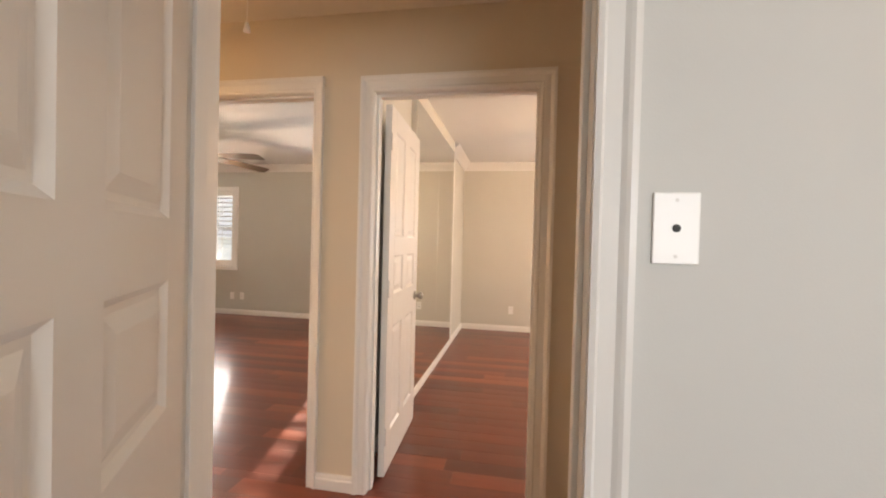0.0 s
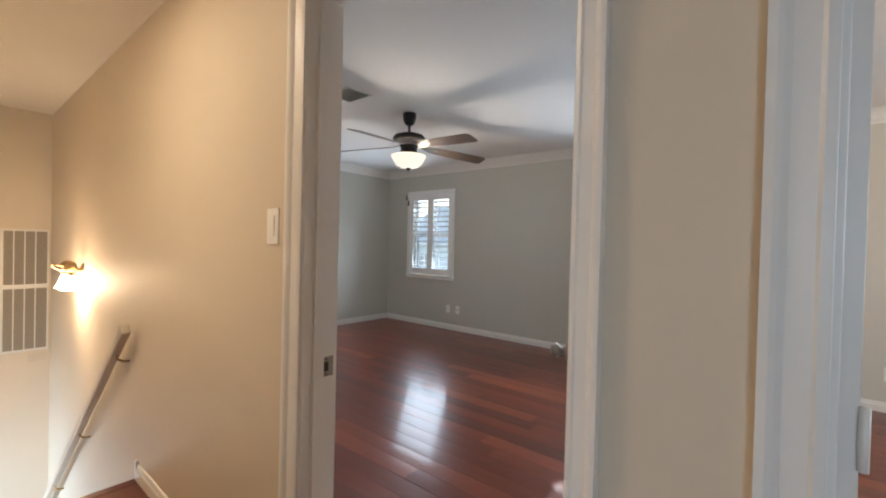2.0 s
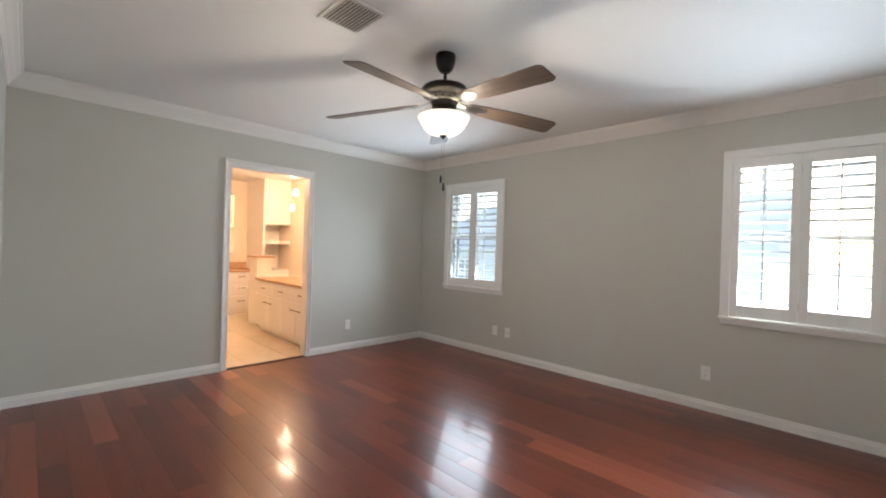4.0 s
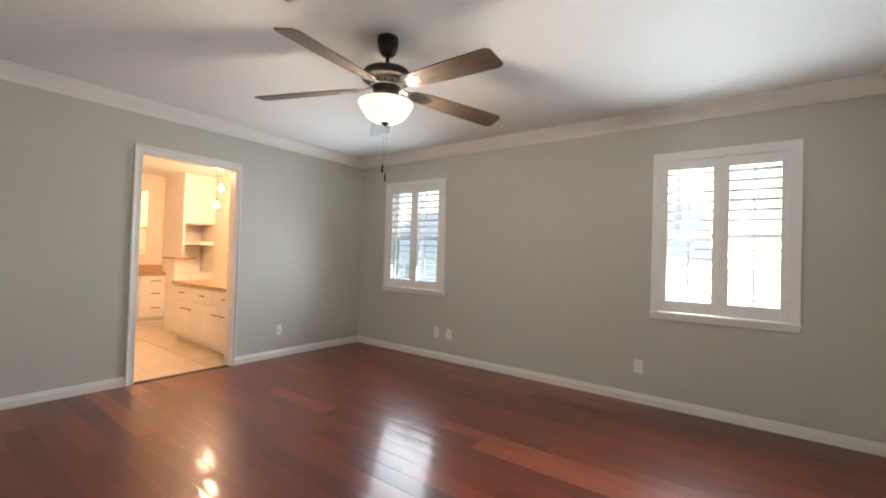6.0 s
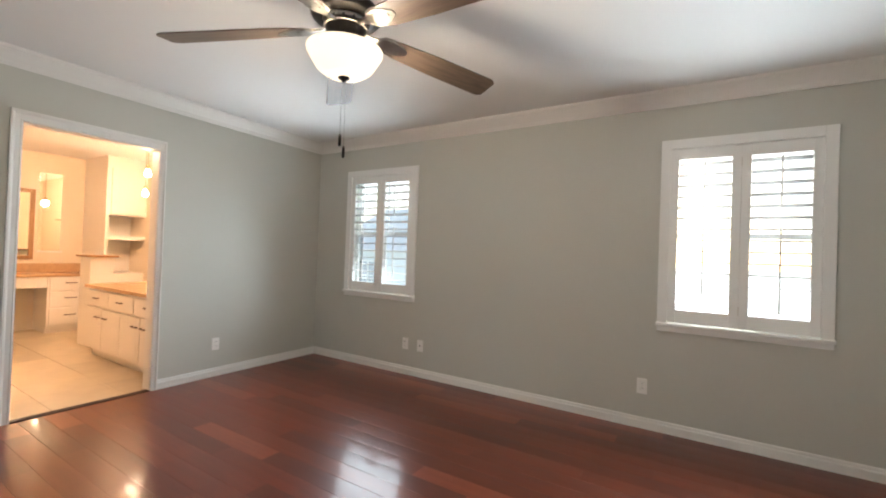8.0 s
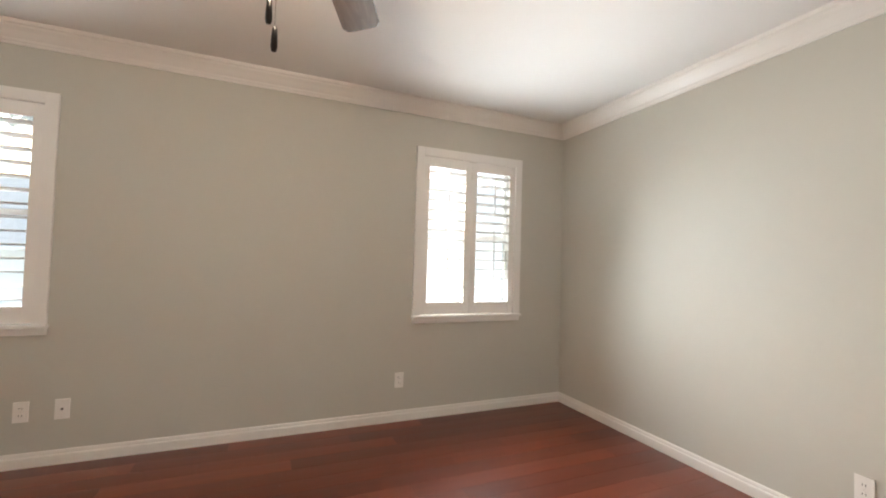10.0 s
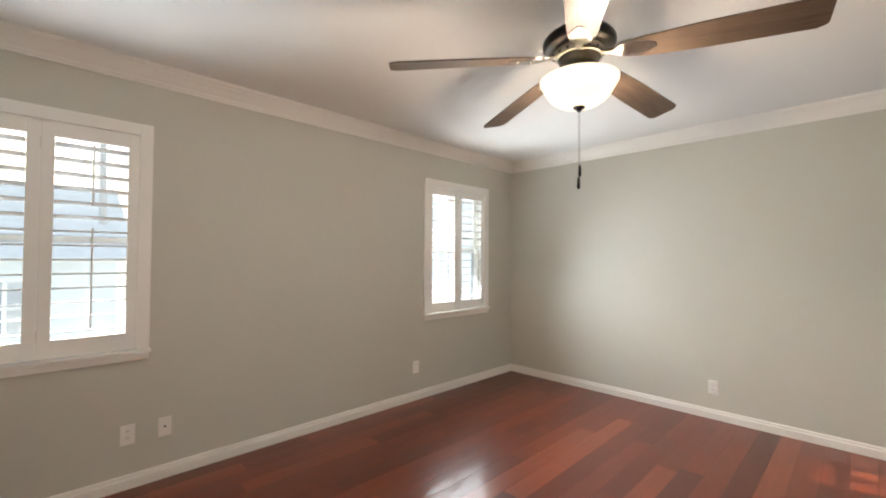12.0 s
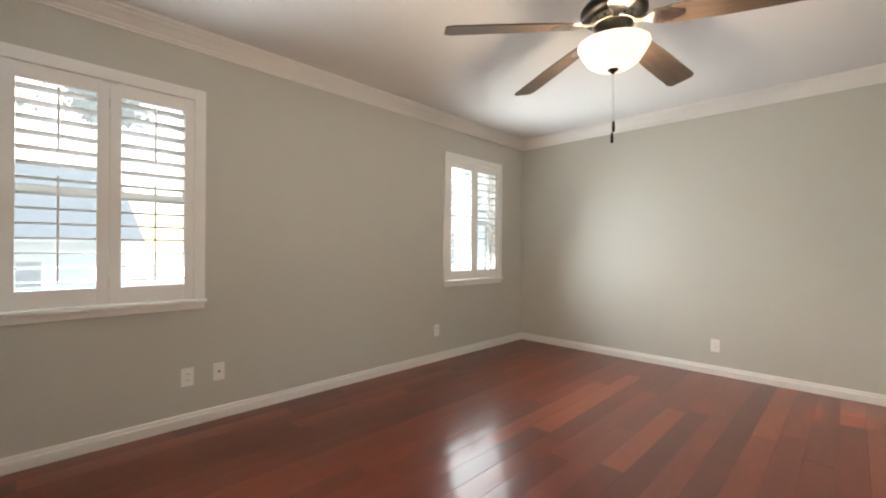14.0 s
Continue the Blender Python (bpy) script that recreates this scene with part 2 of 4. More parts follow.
HANDLE = mat("dark_bronze_pull", (0.10, 0.055, 0.035), 0.35, 0.8, var=0.2, scale=30, bump=0.0)
FRAMEW = wood_mat("honey_oak_frame", (0.45, 0.26, 0.11), (0.28, 0.14, 0.05), 0.35, 0.1, 0.05, (12.0, 12.0, 1.5))
BOWL = glow("lit_frosted_glass", (1.0, 0.80, 0.57), 0.34)
BULBG = glow("lit_bulb_glass", (1.0, 0.74, 0.45), 16.0)
SHADEG = glow("lit_sconce_glass", (1.0, 0.74, 0.45), 8.0)
METALW = mat("white_enamel_metal", (0.72, 0.70, 0.66), 0.4, 0.0, var=0.03, bump=0.0)
GRILLE_BACK = mat("grey_filter", (0.28, 0.25, 0.21), 0.9, var=0.1, scale=30, bump=0.02)


def glass_mat(name, rough=0.0):
    m = bpy.data.materials.new(name)
    m.use_nodes = True
    b = m.node_tree.nodes["Principled BSDF"]
    b.inputs["Base Color"].default_value = rgb(0.97, 0.99, 0.98)
    b.inputs["Transmission Weight"].default_value = 1.0
    b.inputs["Roughness"].default_value = rough
    b.inputs["IOR"].default_value = 1.45
    return m


def mirror_mat():
    m = bpy.data.materials.new("mirror_silver")
    m.use_nodes = True
    b = m.node_tree.nodes["Principled BSDF"]
    b.inputs["Base Color"].default_value = rgb(0.80, 0.83, 0.79)
    b.inputs["Metallic"].default_value = 1.0
    b.inputs["Roughness"].default_value = 0.015
    return m


GLASS = glass_mat("window_glass")
MIRROR = mirror_mat()

# ---- mesh helpers ----


def box(bm, x0, y0, z0, x1, y1, z1, bevel=0.0, m=None):
    """Adds a box, with rounded edges if bevel is given."""
    r = bmesh.ops.create_cube(bm, size=1.0, matrix=Matrix.Translation(((x0 + x1) / 2, (y0 + y1) / 2, (z0 + z1) / 2))
                              @ Matrix.Diagonal((abs(x1 - x0), abs(y1 - y0), abs(z1 - z0), 1)))
    verts = r["verts"]
    if bevel:
        edges = list({e for v in verts for e in v.link_edges})
        out = bmesh.ops.bevel(bm, geom=edges, offset=bevel, segments=2, profile=0.6, affect='EDGES')
        verts = list({v for f in out["faces"] for v in f.verts} | {v for v in verts if v.is_valid})
    if m is not None:
        bmesh.ops.transform(bm, matrix=m, verts=verts)
    return bm


def boxes(*rows, bevel=0.0):
    bm = bmesh.new()
    for r in rows:
        box(bm, *r, bevel=bevel)
    return bm


def lathe(profile, segs=28, m=None):
    """Turns (radius, z) points about z."""
    bm = bmesh.new()
    rings = []
    for r, z in profile:
        if r < 1e-5:
            rings.append([bm.verts.new((0, 0, z))])
        else:
            rings.append([bm.verts.new((r * math.cos(2 * math.pi * i / segs), r * math.sin(2 * math.pi * i / segs), z)) for i in range(segs)])
    for a, b in zip(rings, rings[1:]):
        for i in range(segs):
            j = (i + 1) % segs
            if len(a) == 1 and len(b) > 1:
                bm.faces.new((a[0], b[i], b[j]))
            elif len(b) == 1 and len(a) > 1:
                bm.faces.new((a[i], b[0], a[j]))
            elif len(a) > 1:
                bm.faces.new((a[i], b[i], b[j], a[j]))
    bmesh.ops.recalc_face_normals(bm, faces=bm.faces)
    if m is not None:
        bm.transform(m)
    return bm


def tube(points, r, segs=10, close=True):
    """A round bar along points."""
    bm = bmesh.new()
    pts = [Vector(p) for p in points]
    rings = []
    for i, p in enumerate(pts):
        d = (pts[min(i + 1, len(pts) - 1)] - pts[max(i - 1, 0)]).normalized()
        q = d.to_track_quat('Z', 'Y')
        rings.append([bm.verts.new(p + q @ Vector((r * math.cos(2 * math.pi * k / segs), r * math.sin(2 * math.pi * k / segs), 0))) for k in range(segs)])
    for a, b in zip(rings, rings[1:]):
        for k in range(segs):
            bm.faces.new((a[k], a[(k + 1) % segs], b[(k + 1) % segs], b[k]))
    if close:
        bm.faces.new(rings[0][::-1])
        bm.faces.new(rings[-1])
    bmesh.ops.recalc_face_normals(bm, faces=bm.faces)
    return bm


def sweep(bm, profile, p0, p1, out, cut0=0.0, cut1=0.0):
    """Runs a profile of (distance from the wall, height) from p0 to p1; out is the unit vector off the wall. cut: mitre, +1 shortens with distance."""
    p0, p1, out = Vector(p0), Vector(p1), Vector(out)
    d = (p1 - p0).normalized()
    a = [bm.verts.new(p0 + out * u + Vector((0, 0, z)) + d * (u * cut0)) for u, z in profile]
    b = [bm.verts.new(p1 + out * u + Vector((0, 0, z)) - d * (u * cut1)) for u, z in profile]
    k = len(profile)
    for i in range(k):
        j = (i + 1) % k
        bm.faces.new((a[i], a[j], b[j], b[i]))
    bm.faces.new(a[::-1])
    bm.faces.new(b)
    bmesh.ops.recalc_face_normals(bm, faces=bm.faces)
    return bm


def mesh_object(name, bm, material, smooth=False):
    me = bpy.data.meshes.new(name)
    if smooth:
        for f in bm.faces:
            f.smooth = True
    bm.to_mesh(me)
    bm.free()
    me.materials.append(material)
    return new(name, me)


def thing(name, label, category, m=None, group="", kind=""):
    ob = new(name)
    ob.empty_display_size = 0.1
    if m is not None:
        ob.matrix_basis = m
    return tagged(ob, label, category, group, kind)


def part(name, bm, material, parent, label="", m=None, smooth=False):
    ob = mesh_object(name, bm, material, smooth)
    ob.parent = parent
    if m is not None:
        ob.matrix_basis = m
    if label:
        tagged(ob, label)
    return ob


def structure(name, bm, material, label, category="", smooth=False):
    return tagged(mesh_object(name, bm, material, smooth), label, category or name.split("_")[0], kind="structure")


def wall_mesh(axis, at0, at1, u0, u1, z0, z1, holes=()):
    """A wall between the planes at0 and at1 of the axis it faces, from u0 to u1 along it, with rectangular holes (u0, u1, z0, z1) through it."""
    us = sorted({u0, u1, *[h[0] for h in holes], *[h[1] for h in holes]})
    zs = sorted({z0, z1, *[h[2] for h in holes], *[h[3] for h in holes]})
    us = [u for u in us if u0 <= u <= u1]
    zs = [z for z in zs if z0 <= z <= z1]

    def solid(i, j):
        if i < 0 or j < 0 or i >= len(us) - 1 or j >= len(zs) - 1:
            return False
        u, z = (us[i] + us[i + 1]) / 2, (zs[j] + zs[j + 1]) / 2
        return not any(a < u < b and c < z < d for a, b, c, d in holes)

    bm = bmesh.new()
    cache = {}

    def v(i, j, s):
        key = (i, j, s)
        if key not in cache:
            w = at1 if s else at0
            cache[key] = bm.verts.new((w, us[i], zs[j]) if axis == "x" else (us[i], w, zs[j]))
        return cache[key]

    for i in range(len(us) - 1):
        for j in range(len(zs) - 1):
            if not solid(i, j):
                continue
            for s in (0, 1):
                bm.faces.new((v(i, j, s), v(i + 1, j, s), v(i + 1, j + 1, s), v(i, j + 1, s)))
            for di, dj, c, e in ((-1, 0, (i, j), (i, j + 1)), (1, 0, (i + 1, j), (i + 1, j + 1)), (0, -1, (i, j), (i + 1, j)), (0, 1, (i, j + 1), (i + 1, j + 1))):
                if not solid(i + di, j + dj):
                    bm.faces.new((v(*c, 0), v(*e, 0), v(*e, 1), v(*c, 1)))
    bmesh.ops.recalc_face_normals(bm, faces=bm.faces)
    return bm


# ---- plan ----
AX0, AX1, AY0, AY1 = -6.08, -1.01, 2.165, 6.305       # bedroom
HY0, HY1 = 0.90, 2.05                                  # hall
BX0, BX1 = -0.84, 3.20                                 # second bedroom
SY = 0.78                                              # wall of the first room
CZ, CZH, CZS = 2.49, 2.43, 2.47
DA = (-1.885, -1.061, 2.04)                            # door openings: from, to, height
DB = (-0.739, 0.071, 2.03)
DS = (-0.700, 0.107, 2.04)
DBATH = (3.723, 4.560, 2.03)
STAIR_X, WELL_X = -3.41, -6.20
CAB_X = 0.45
WIN = [(-5.605, -4.632), (-2.437, -1.465), (0.755, 1.725)]   # casing, outer edges
WZ0, WZ1 = 0.80, 2.13
HOLE = [(a + 0.06, b - 0.06, WZ0, WZ1 - 0.065) for a, b in WIN]

# ---- large structure ----
structure("wall_north", wall_mesh("y", AY1, AY1 + 0.16, -6.24, -0.925, -0.02, 2.62, HOLE[:2]), WALL_A, "matte sage grey painted wall with two shuttered windows")
structure("wall_north_second_room", wall_mesh("y", AY1, AY1 + 0.16, -0.925, BX1 + 0.12, -0.02, 2.62, HOLE[2:]), WALL_B, "matte warm grey painted wall with a shuttered window")
structure("wall_west", wall_mesh("x", AX0 - 0.06, AX0, AY0 - 0.055, AY1, -0.02, 2.62, [(*DBATH[:2], -0.02, DBATH[2])]), WALL_A, "matte sage grey painted wall with a doorway to the bathroom")
structure("wall_west_bath_side", wall_mesh("x", AX0 - 0.12, AX0 - 0.06, AY0 - 0.055, AY1, -0.02, 2.62, [(*DBATH[:2], -0.02, DBATH[2])]), WALL_BATH, "butter yellow painted bathroom side of the wall")
structure("wall_east", wall_mesh("x", AX1, AX1 + 0.085, AY0, AY1, -0.02, 2.62), WALL_A, "matte sage grey painted wall")
structure("wall_east_second_room", wall_mesh("x", AX1 + 0.085, BX0, AY0, AY1, -0.02, 2.62), WALL_B, "warm grey painted wall behind the mirror")
structure("wall_south", wall_mesh("y", HY1 + 0.057, AY0, AX0, -0.925, -0.02, 2.62, [(DA[0], DA[1], -0.02, DA[2])]), WALL_A, "matte sage grey painted wall with the bedroom doorway")
structure("wall_south_second_room", wall_mesh("y", HY1 + 0.057, AY0, -0.925, BX1, -0.02, 2.62, [(DB[0], DB[1], -0.02, DB[2])]), WALL_B, "warm grey painted wall with a doorway")
structure("wall_hall_north", wall_mesh("y", HY1, HY1 + 0.057, WELL_X, CAB_X + 0.7, -2.80, 2.62, [(DA[0], DA[1], -0.02, DA[2]), (DB[0], DB[1], -0.02, DB[2])]), WALL_H, "cream painted hall wall with two doorways, running down the stairs")
# the low opening is assumed, for the downstairs daylight fill
structure("wall_hall_south", wall_mesh("y", SY + 0.06, HY0, WELL_X, CAB_X + 0.7, -2.80, 2.62, [(DS[0], DS[1], -0.02, DS[2]), (-6.1, -4.9, -2.0, -0.7)]), WALL_H, "cream painted hall wall")
structure("wall_stairwell", wall_mesh("x", WELL_X - 0.12, WELL_X, SY + 0.06, HY1 + 0.057, -2.80, 2.62), WALL_H, "cream painted end wall of the stairwell")
structure("wall_first_room", wall_mesh("y", SY, SY + 0.06, -2.2, 2.6, -0.02, 2.62, [(DS[0], DS[1], -0.02, DS[2])]), WALL_S, "pale grey painted wall beside the door")
structure("wall_first_room_west", wall_mesh("x", -2.3, -2.2, -2.6, SY + 0.06, -0.02, 2.62), WALL_S, "pale grey painted wall")
structure("wall_first_room_east", wall_mesh("x", 2.6, 2.7, -2.6, SY + 0.06, -0.02, 2.62), WALL_S, "pale grey painted wall")
# openings in these two unseen walls are assumed, behind the daylight fills
structure("wall_first_room_south", wall_mesh("y", -2.6, -2.5, -2.2, 2.6, -0.02, 2.62, [(0.7, 1.9, 0.9, 2.0)]), WALL_S, "pale grey painted wall with an assumed, unseen opening for daylight")
structure("wall_second_room_east", wall_mesh("x", BX1, BX1 + 0.12, AY0, AY1, -0.02, 2.62, [(3.6, 4.8, 0.9, 2.0)]), WALL_B, "warm grey painted wall with an assumed, unseen opening for daylight")
BATH_Y0, BATH_Y1, BATH_X = 2.60, 5.78, -9.98
structure("wall_bath_west", wall_mesh("x", BATH_X - 0.1, BATH_X, BATH_Y0, BATH_Y1 + 0.1, -0.02, 2.62), WALL_BATH, "butter yellow painted bathroom wall")
structure("wall_bath_north", wall_mesh("y", BATH_Y1, BATH_Y1 + 0.1, BATH_X, AX0 - 0.12, -0.02, 2.62), WALL_BATH, "butter yellow painted bathroom wall")
structure("wall_bath_south", wall_mesh("y", BATH_Y0 - 0.1, BATH_Y0, BATH_X - 0.1, AX0 - 0.12, -0.02, 2.62), WALL_BATH, "butter yellow painted bathroom wall")

structure("ceiling", boxes((AX0, AY0, CZ, AX1, AY1, CZ + 0.1)), CEIL, "white painted bedroom ceiling")
structure("ceiling_second_room", boxes((BX0, AY0, CZ, BX1, AY1, CZ + 0.1)), CEIL, "white painted ceiling")
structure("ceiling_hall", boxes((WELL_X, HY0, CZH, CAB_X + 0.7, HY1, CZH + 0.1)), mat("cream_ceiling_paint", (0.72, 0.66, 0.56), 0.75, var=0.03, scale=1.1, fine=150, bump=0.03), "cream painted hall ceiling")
structure("ceiling_first_room", boxes((-2.2, -2.5, CZS, 2.6, SY, CZS + 0.1)), CEIL, "white painted ceiling")
structure("ceiling_bath", boxes((BATH_X, BATH_Y0, 2.44, AX0 - 0.12, BATH_Y1, 2.54)), CEIL, "white painted bathroom ceiling")
floor = structure("floor", boxes((STAIR_X + 0.02, HY0, -0.15, CAB_X + 0.7, HY1 + 0.2, -0.016), (AX0, HY1 + 0.2, -0.15, BX1, AY1, -0.016), (-2.2, -2.5, -0.15, 2.6, HY0, -0.016)), UNDER, "dark subfloor under polished boards", "floor")
bath_floor = structure("floor_bath", boxes((BATH_X, BATH_Y0, -0.12, AX0 - 0.02, BATH_Y1, -0.008)), GROUT, "tan grouted bathroom floor", "floor")
structure("floor_downstairs", boxes((WELL_X, HY0, -2.9, STAIR_X + 0.2, HY1, -2.8)), UNDER, "dark floor at the foot of the stairs", "floor")
structure("wall_under_landing", wall_mesh("x", STAIR_X + 0.03, STAIR_X + 0.15, HY0, HY1, -2.8, -0.15), WALL_H, "cream wall under the landing")

# ---- mouldings ----
BASE = [(0, 0), (0.016, 0), (0.016, 0.050), (0.0145, 0.056), (0.010, 0.060), (0.0095, 0.070), (0.006, 0.079), (0, 0.081)]
CROWN = [(0, -0.113), (0.011, -0.113), (0.015, -0.101), (0.020, -0.096), (0.024, -0.084), (0.037, -0.070), (0.054, -0.050), (0.072, -0.034), (0.077, -0.024), (0.087, -0.020), (0.091, -0.008), (0.091, 0), (0, 0)]


def run(name, profile, p0, p1, out, z, label, c0=1.0, c1=1.0):
    bm = bmesh.new()
    sweep(bm, profile, (*p0, z), (*p1, z), (*out, 0), c0, c1)
    return structure(name, bm, TRIM, label, name.split("_")[0])


BL, CL = "white painted baseboard with a moulded top", "white painted crown moulding"
CW = 0.075
run("baseboard_north", BASE, (AX0, AY1), (AX1, AY1), (0, -1), 0, BL)
run("baseboard_east", BASE, (AX1, AY1), (AX1, AY0), (-1, 0), 0, BL)
run("baseboard_west_1", BASE, (AX0, AY0), (AX0, DBATH[0] - 0.062), (1, 0), 0, BL, 1, 0)
run("baseboard_west_2", BASE, (AX0, DBATH[1] + 0.047), (AX0, AY1), (1, 0), 0, BL, 0, 1)
run("baseboard_south", BASE, (AX0, AY0), (DA[0] - CW, AY0), (0, 1), 0, BL, 1, 0)
run("baseboard_hall_1", BASE, (STAIR_X, HY1), (DA[0] - CW, HY1), (0, -1), 0, BL, 0, 0)
run("baseboard_hall_2", BASE, (DA[1] + 0.052, HY1), (DB[0] - 0.068, HY1), (0, -1), 0, BL, 0, 0)
run("baseboard_hall_3", BASE, (DB[1] + CW, HY1), (CAB_X, HY1), (0, -1), 0, BL, 0, 0)
run("baseboard_hall_south", BASE, (STAIR_X, HY0), (DS[0] - 0.07, HY0), (0, 1), 0, BL, 0, 0)
run("baseboard_second_room_north", BASE, (BX0, AY1), (BX1, AY1), (0, -1), 0, BL)
run("baseboard_second_room_west", BASE, (BX0, AY1), (BX0, AY0), (1, 0), 0, BL)
run("baseboard_second_room_east", BASE, (BX1, AY1), (BX1, AY0), (-1, 0), 0, BL)
run("baseboard_first_room", BASE, (DS[1] + 0.07, SY), (2.6, SY), (0, -1), 0, BL, 0, 1)
for nm, x0, x1 in (("crown", AX0, AX1), ("crown_second_room", BX0, BX1)):
    run(nm + "_north", CROWN, (x0, AY1), (x1, AY1), (0, -1), CZ, CL)
    run(nm + "_south", CROWN, (x0, AY0), (x1, AY0), (0, 1), CZ, CL)
    if x0 == AX0:
        run(nm + "_west", CROWN, (x0, AY0), (x0, AY1), (1, 0), CZ, CL)
    else:
        run(nm + "_west_1", CROWN, (x0, AY0), (x0, 3.15), (1, 0), CZ, CL, 1, 0)
        run(nm + "_west_2", CROWN, (x0, 5.03), (x0, AY1), (1, 0), CZ, CL, 0, 1)
    run(nm + "_east", CROWN, (x1, AY0), (x1, AY1), (-1, 0), CZ, CL)

# ---- door linings and casings ----


def door_frame(name, axis, face, sign, u0, u1, top, depth, wl, wr, label):
    """Casing on one face of a wall: axis it faces, the face's place, the side it looks to, the opening, and the widths of its two legs."""
    ob = thing(name, label, "door frame", kind="structure")

    def pt(u, off, z):
        return (face + sign * off, u, z) if axis == "x" else (u, face + sign * off, z)

    def bar(nm, pa, pb, width, dirv, mitre0, mitre1):
        bm = bmesh.new()
        steps = [(0.0, 0.011), (0.15, 0.014), (0.22, 0.011), (0.62, 0.013), (0.74, 0.019), (0.84, 0.022), (1.0, 0.022)]
        rows = []
        for which, p in ((0, pa), (1, pb)):
            row = []
            for f, t in steps:
                w = f * width
                m = (mitre0, mitre1)[which] * f
                row.append(bm.verts.new(pt(p[0] + dirv[0] * w + m * (0 if dirv[0] else 1), t, p[1] + dirv[1] * w + m * (0 if dirv[1] else 1))))
            for f, t in ((1.0, 0.0), (0.0, 0.0)):
                w = f * width
                m = (mitre0, mitre1)[which] * f
                row.append(bm.verts.new(pt(p[0] + dirv[0] * w + m * (0 if dirv[0] else 1), t, p[1] + dirv[1] * w + m * (0 if dirv[1] else 1))))
            rows.append(row)
        k = len(rows[0])
        for i in range(k):
            j = (i + 1) % k
            bm.faces.new((rows[0][i], rows[0][j], rows[1][j], rows[1][i]))
        bm.faces.new(rows[0][::-1])
        bm.faces.new(rows[1])
        bmesh.ops.recalc_face_normals(bm, faces=bm.faces)
        return part(nm, bm, TRIM, ob)

    th = CW
    if wl:
        bar("casing_leg", (u0, 0.0), (u0, top), wl, (-1, 0), 0, th)
    if wr:
        bar("casing_leg", (u1, 0.0), (u1, top), wr, (1, 0), 0, th)
    bar("casing_head", (u0, top), (u1, top), th, (0, 1), -wl, wr)
    return ob


def door_lining(name, axis, at0, at1, u0, u1, top, stop_at, label):
    """The jambs and head that line an opening, with a door stop."""
    ob = thing(name, label, "door frame", kind="structure")

    def b(ua, ub, wa, wb, za, zb):
        return boxes((wa, ua, za, wb, ub, zb) if axis == "x" else (ua, wa, za, ub, wb, zb), bevel=0.0015)

    a0, a1 = at0 - 0.001, at1 + 0.001
    part("jamb", b(u0 - 0.004, u0 + 0.003, a0, a1, 0, top), TRIM, ob)
    part("jamb", b(u1 - 0.003, u1 + 0.004, a0, a1, 0, top), TRIM, ob)
    part("head", b(u0 + 0.003, u1 - 0.003, a0, a1, top - 0.003, top + 0.004), TRIM, ob)
    if stop_at is not None:
        s0, s1 = stop_at, stop_at + 0.035
        part("stop", b(u0 + 0.003, u0 + 0.014, s0, s1, 0, top - 0.003), TRIM, ob)
        part("stop", b(u1 - 0.014, u1 - 0.003, s0, s1, 0, top - 0.003), TRIM, ob)
        part("stop", b(u0 + 0.014, u1 - 0.014, s0, s1, top - 0.014, top - 0.003), TRIM, ob)
    return ob


DFL = "white painted moulded door casing"
door_frame("door_casing_1", "y", HY1, -1, DA[0], DA[1], DA[2], 0.12, CW, 0.052, DFL)
door_frame("door_casing_2", "y", HY1, -1, DB[0], DB[1], DB[2], 0.12, 0.068, CW, DFL)
door_frame("door_casing_3", "y", SY, -1, DS[0], DS[1], DS[2], 0.12, 0.066, 0.066, DFL)
door_frame("door_casing_4", "y", HY0, 1, DS[0], DS[1], DS[2], 0.12, 0.066, 0.066, DFL)
door_frame("door_casing_5", "x", AX0, 1, DBATH[0], DBATH[1], DBATH[2], 0.12, 0.062, 0.047, DFL)
door_frame("door_casing_6", "y", AY0, 1, DA[0], DA[1], DA[2], 0.12, CW, 0.04, DFL)
door_lining("door_lining_1", "y", HY1, AY0, DA[0], DA[1], DA[2], HY1 + 0.035, "white painted door lining with a strike plate")
door_lining("door_lining_2", "y", HY1, AY0, DB[0], DB[1], DB[2], HY1 + 0.035, "white painted door lining")
door_lining("door_lining_3", "y", SY, HY0, DS[0], DS[1], DS[2], SY + 0.045, "white painted door lining")
door_lining("door_lining_4", "x", AX0 - 0.12, AX0, DBATH[0], DBATH[1], DBATH[2], None, "white painted bathroom door lining")
structure("threshold_bath", boxes((AX0 - 0.05, DBATH[0], -0.015, AX0 + 0.012, DBATH[1], 0.005), bevel=0.002), UNDER, "dark wooden threshold strip", "trim")

# ---- panelled doors ----


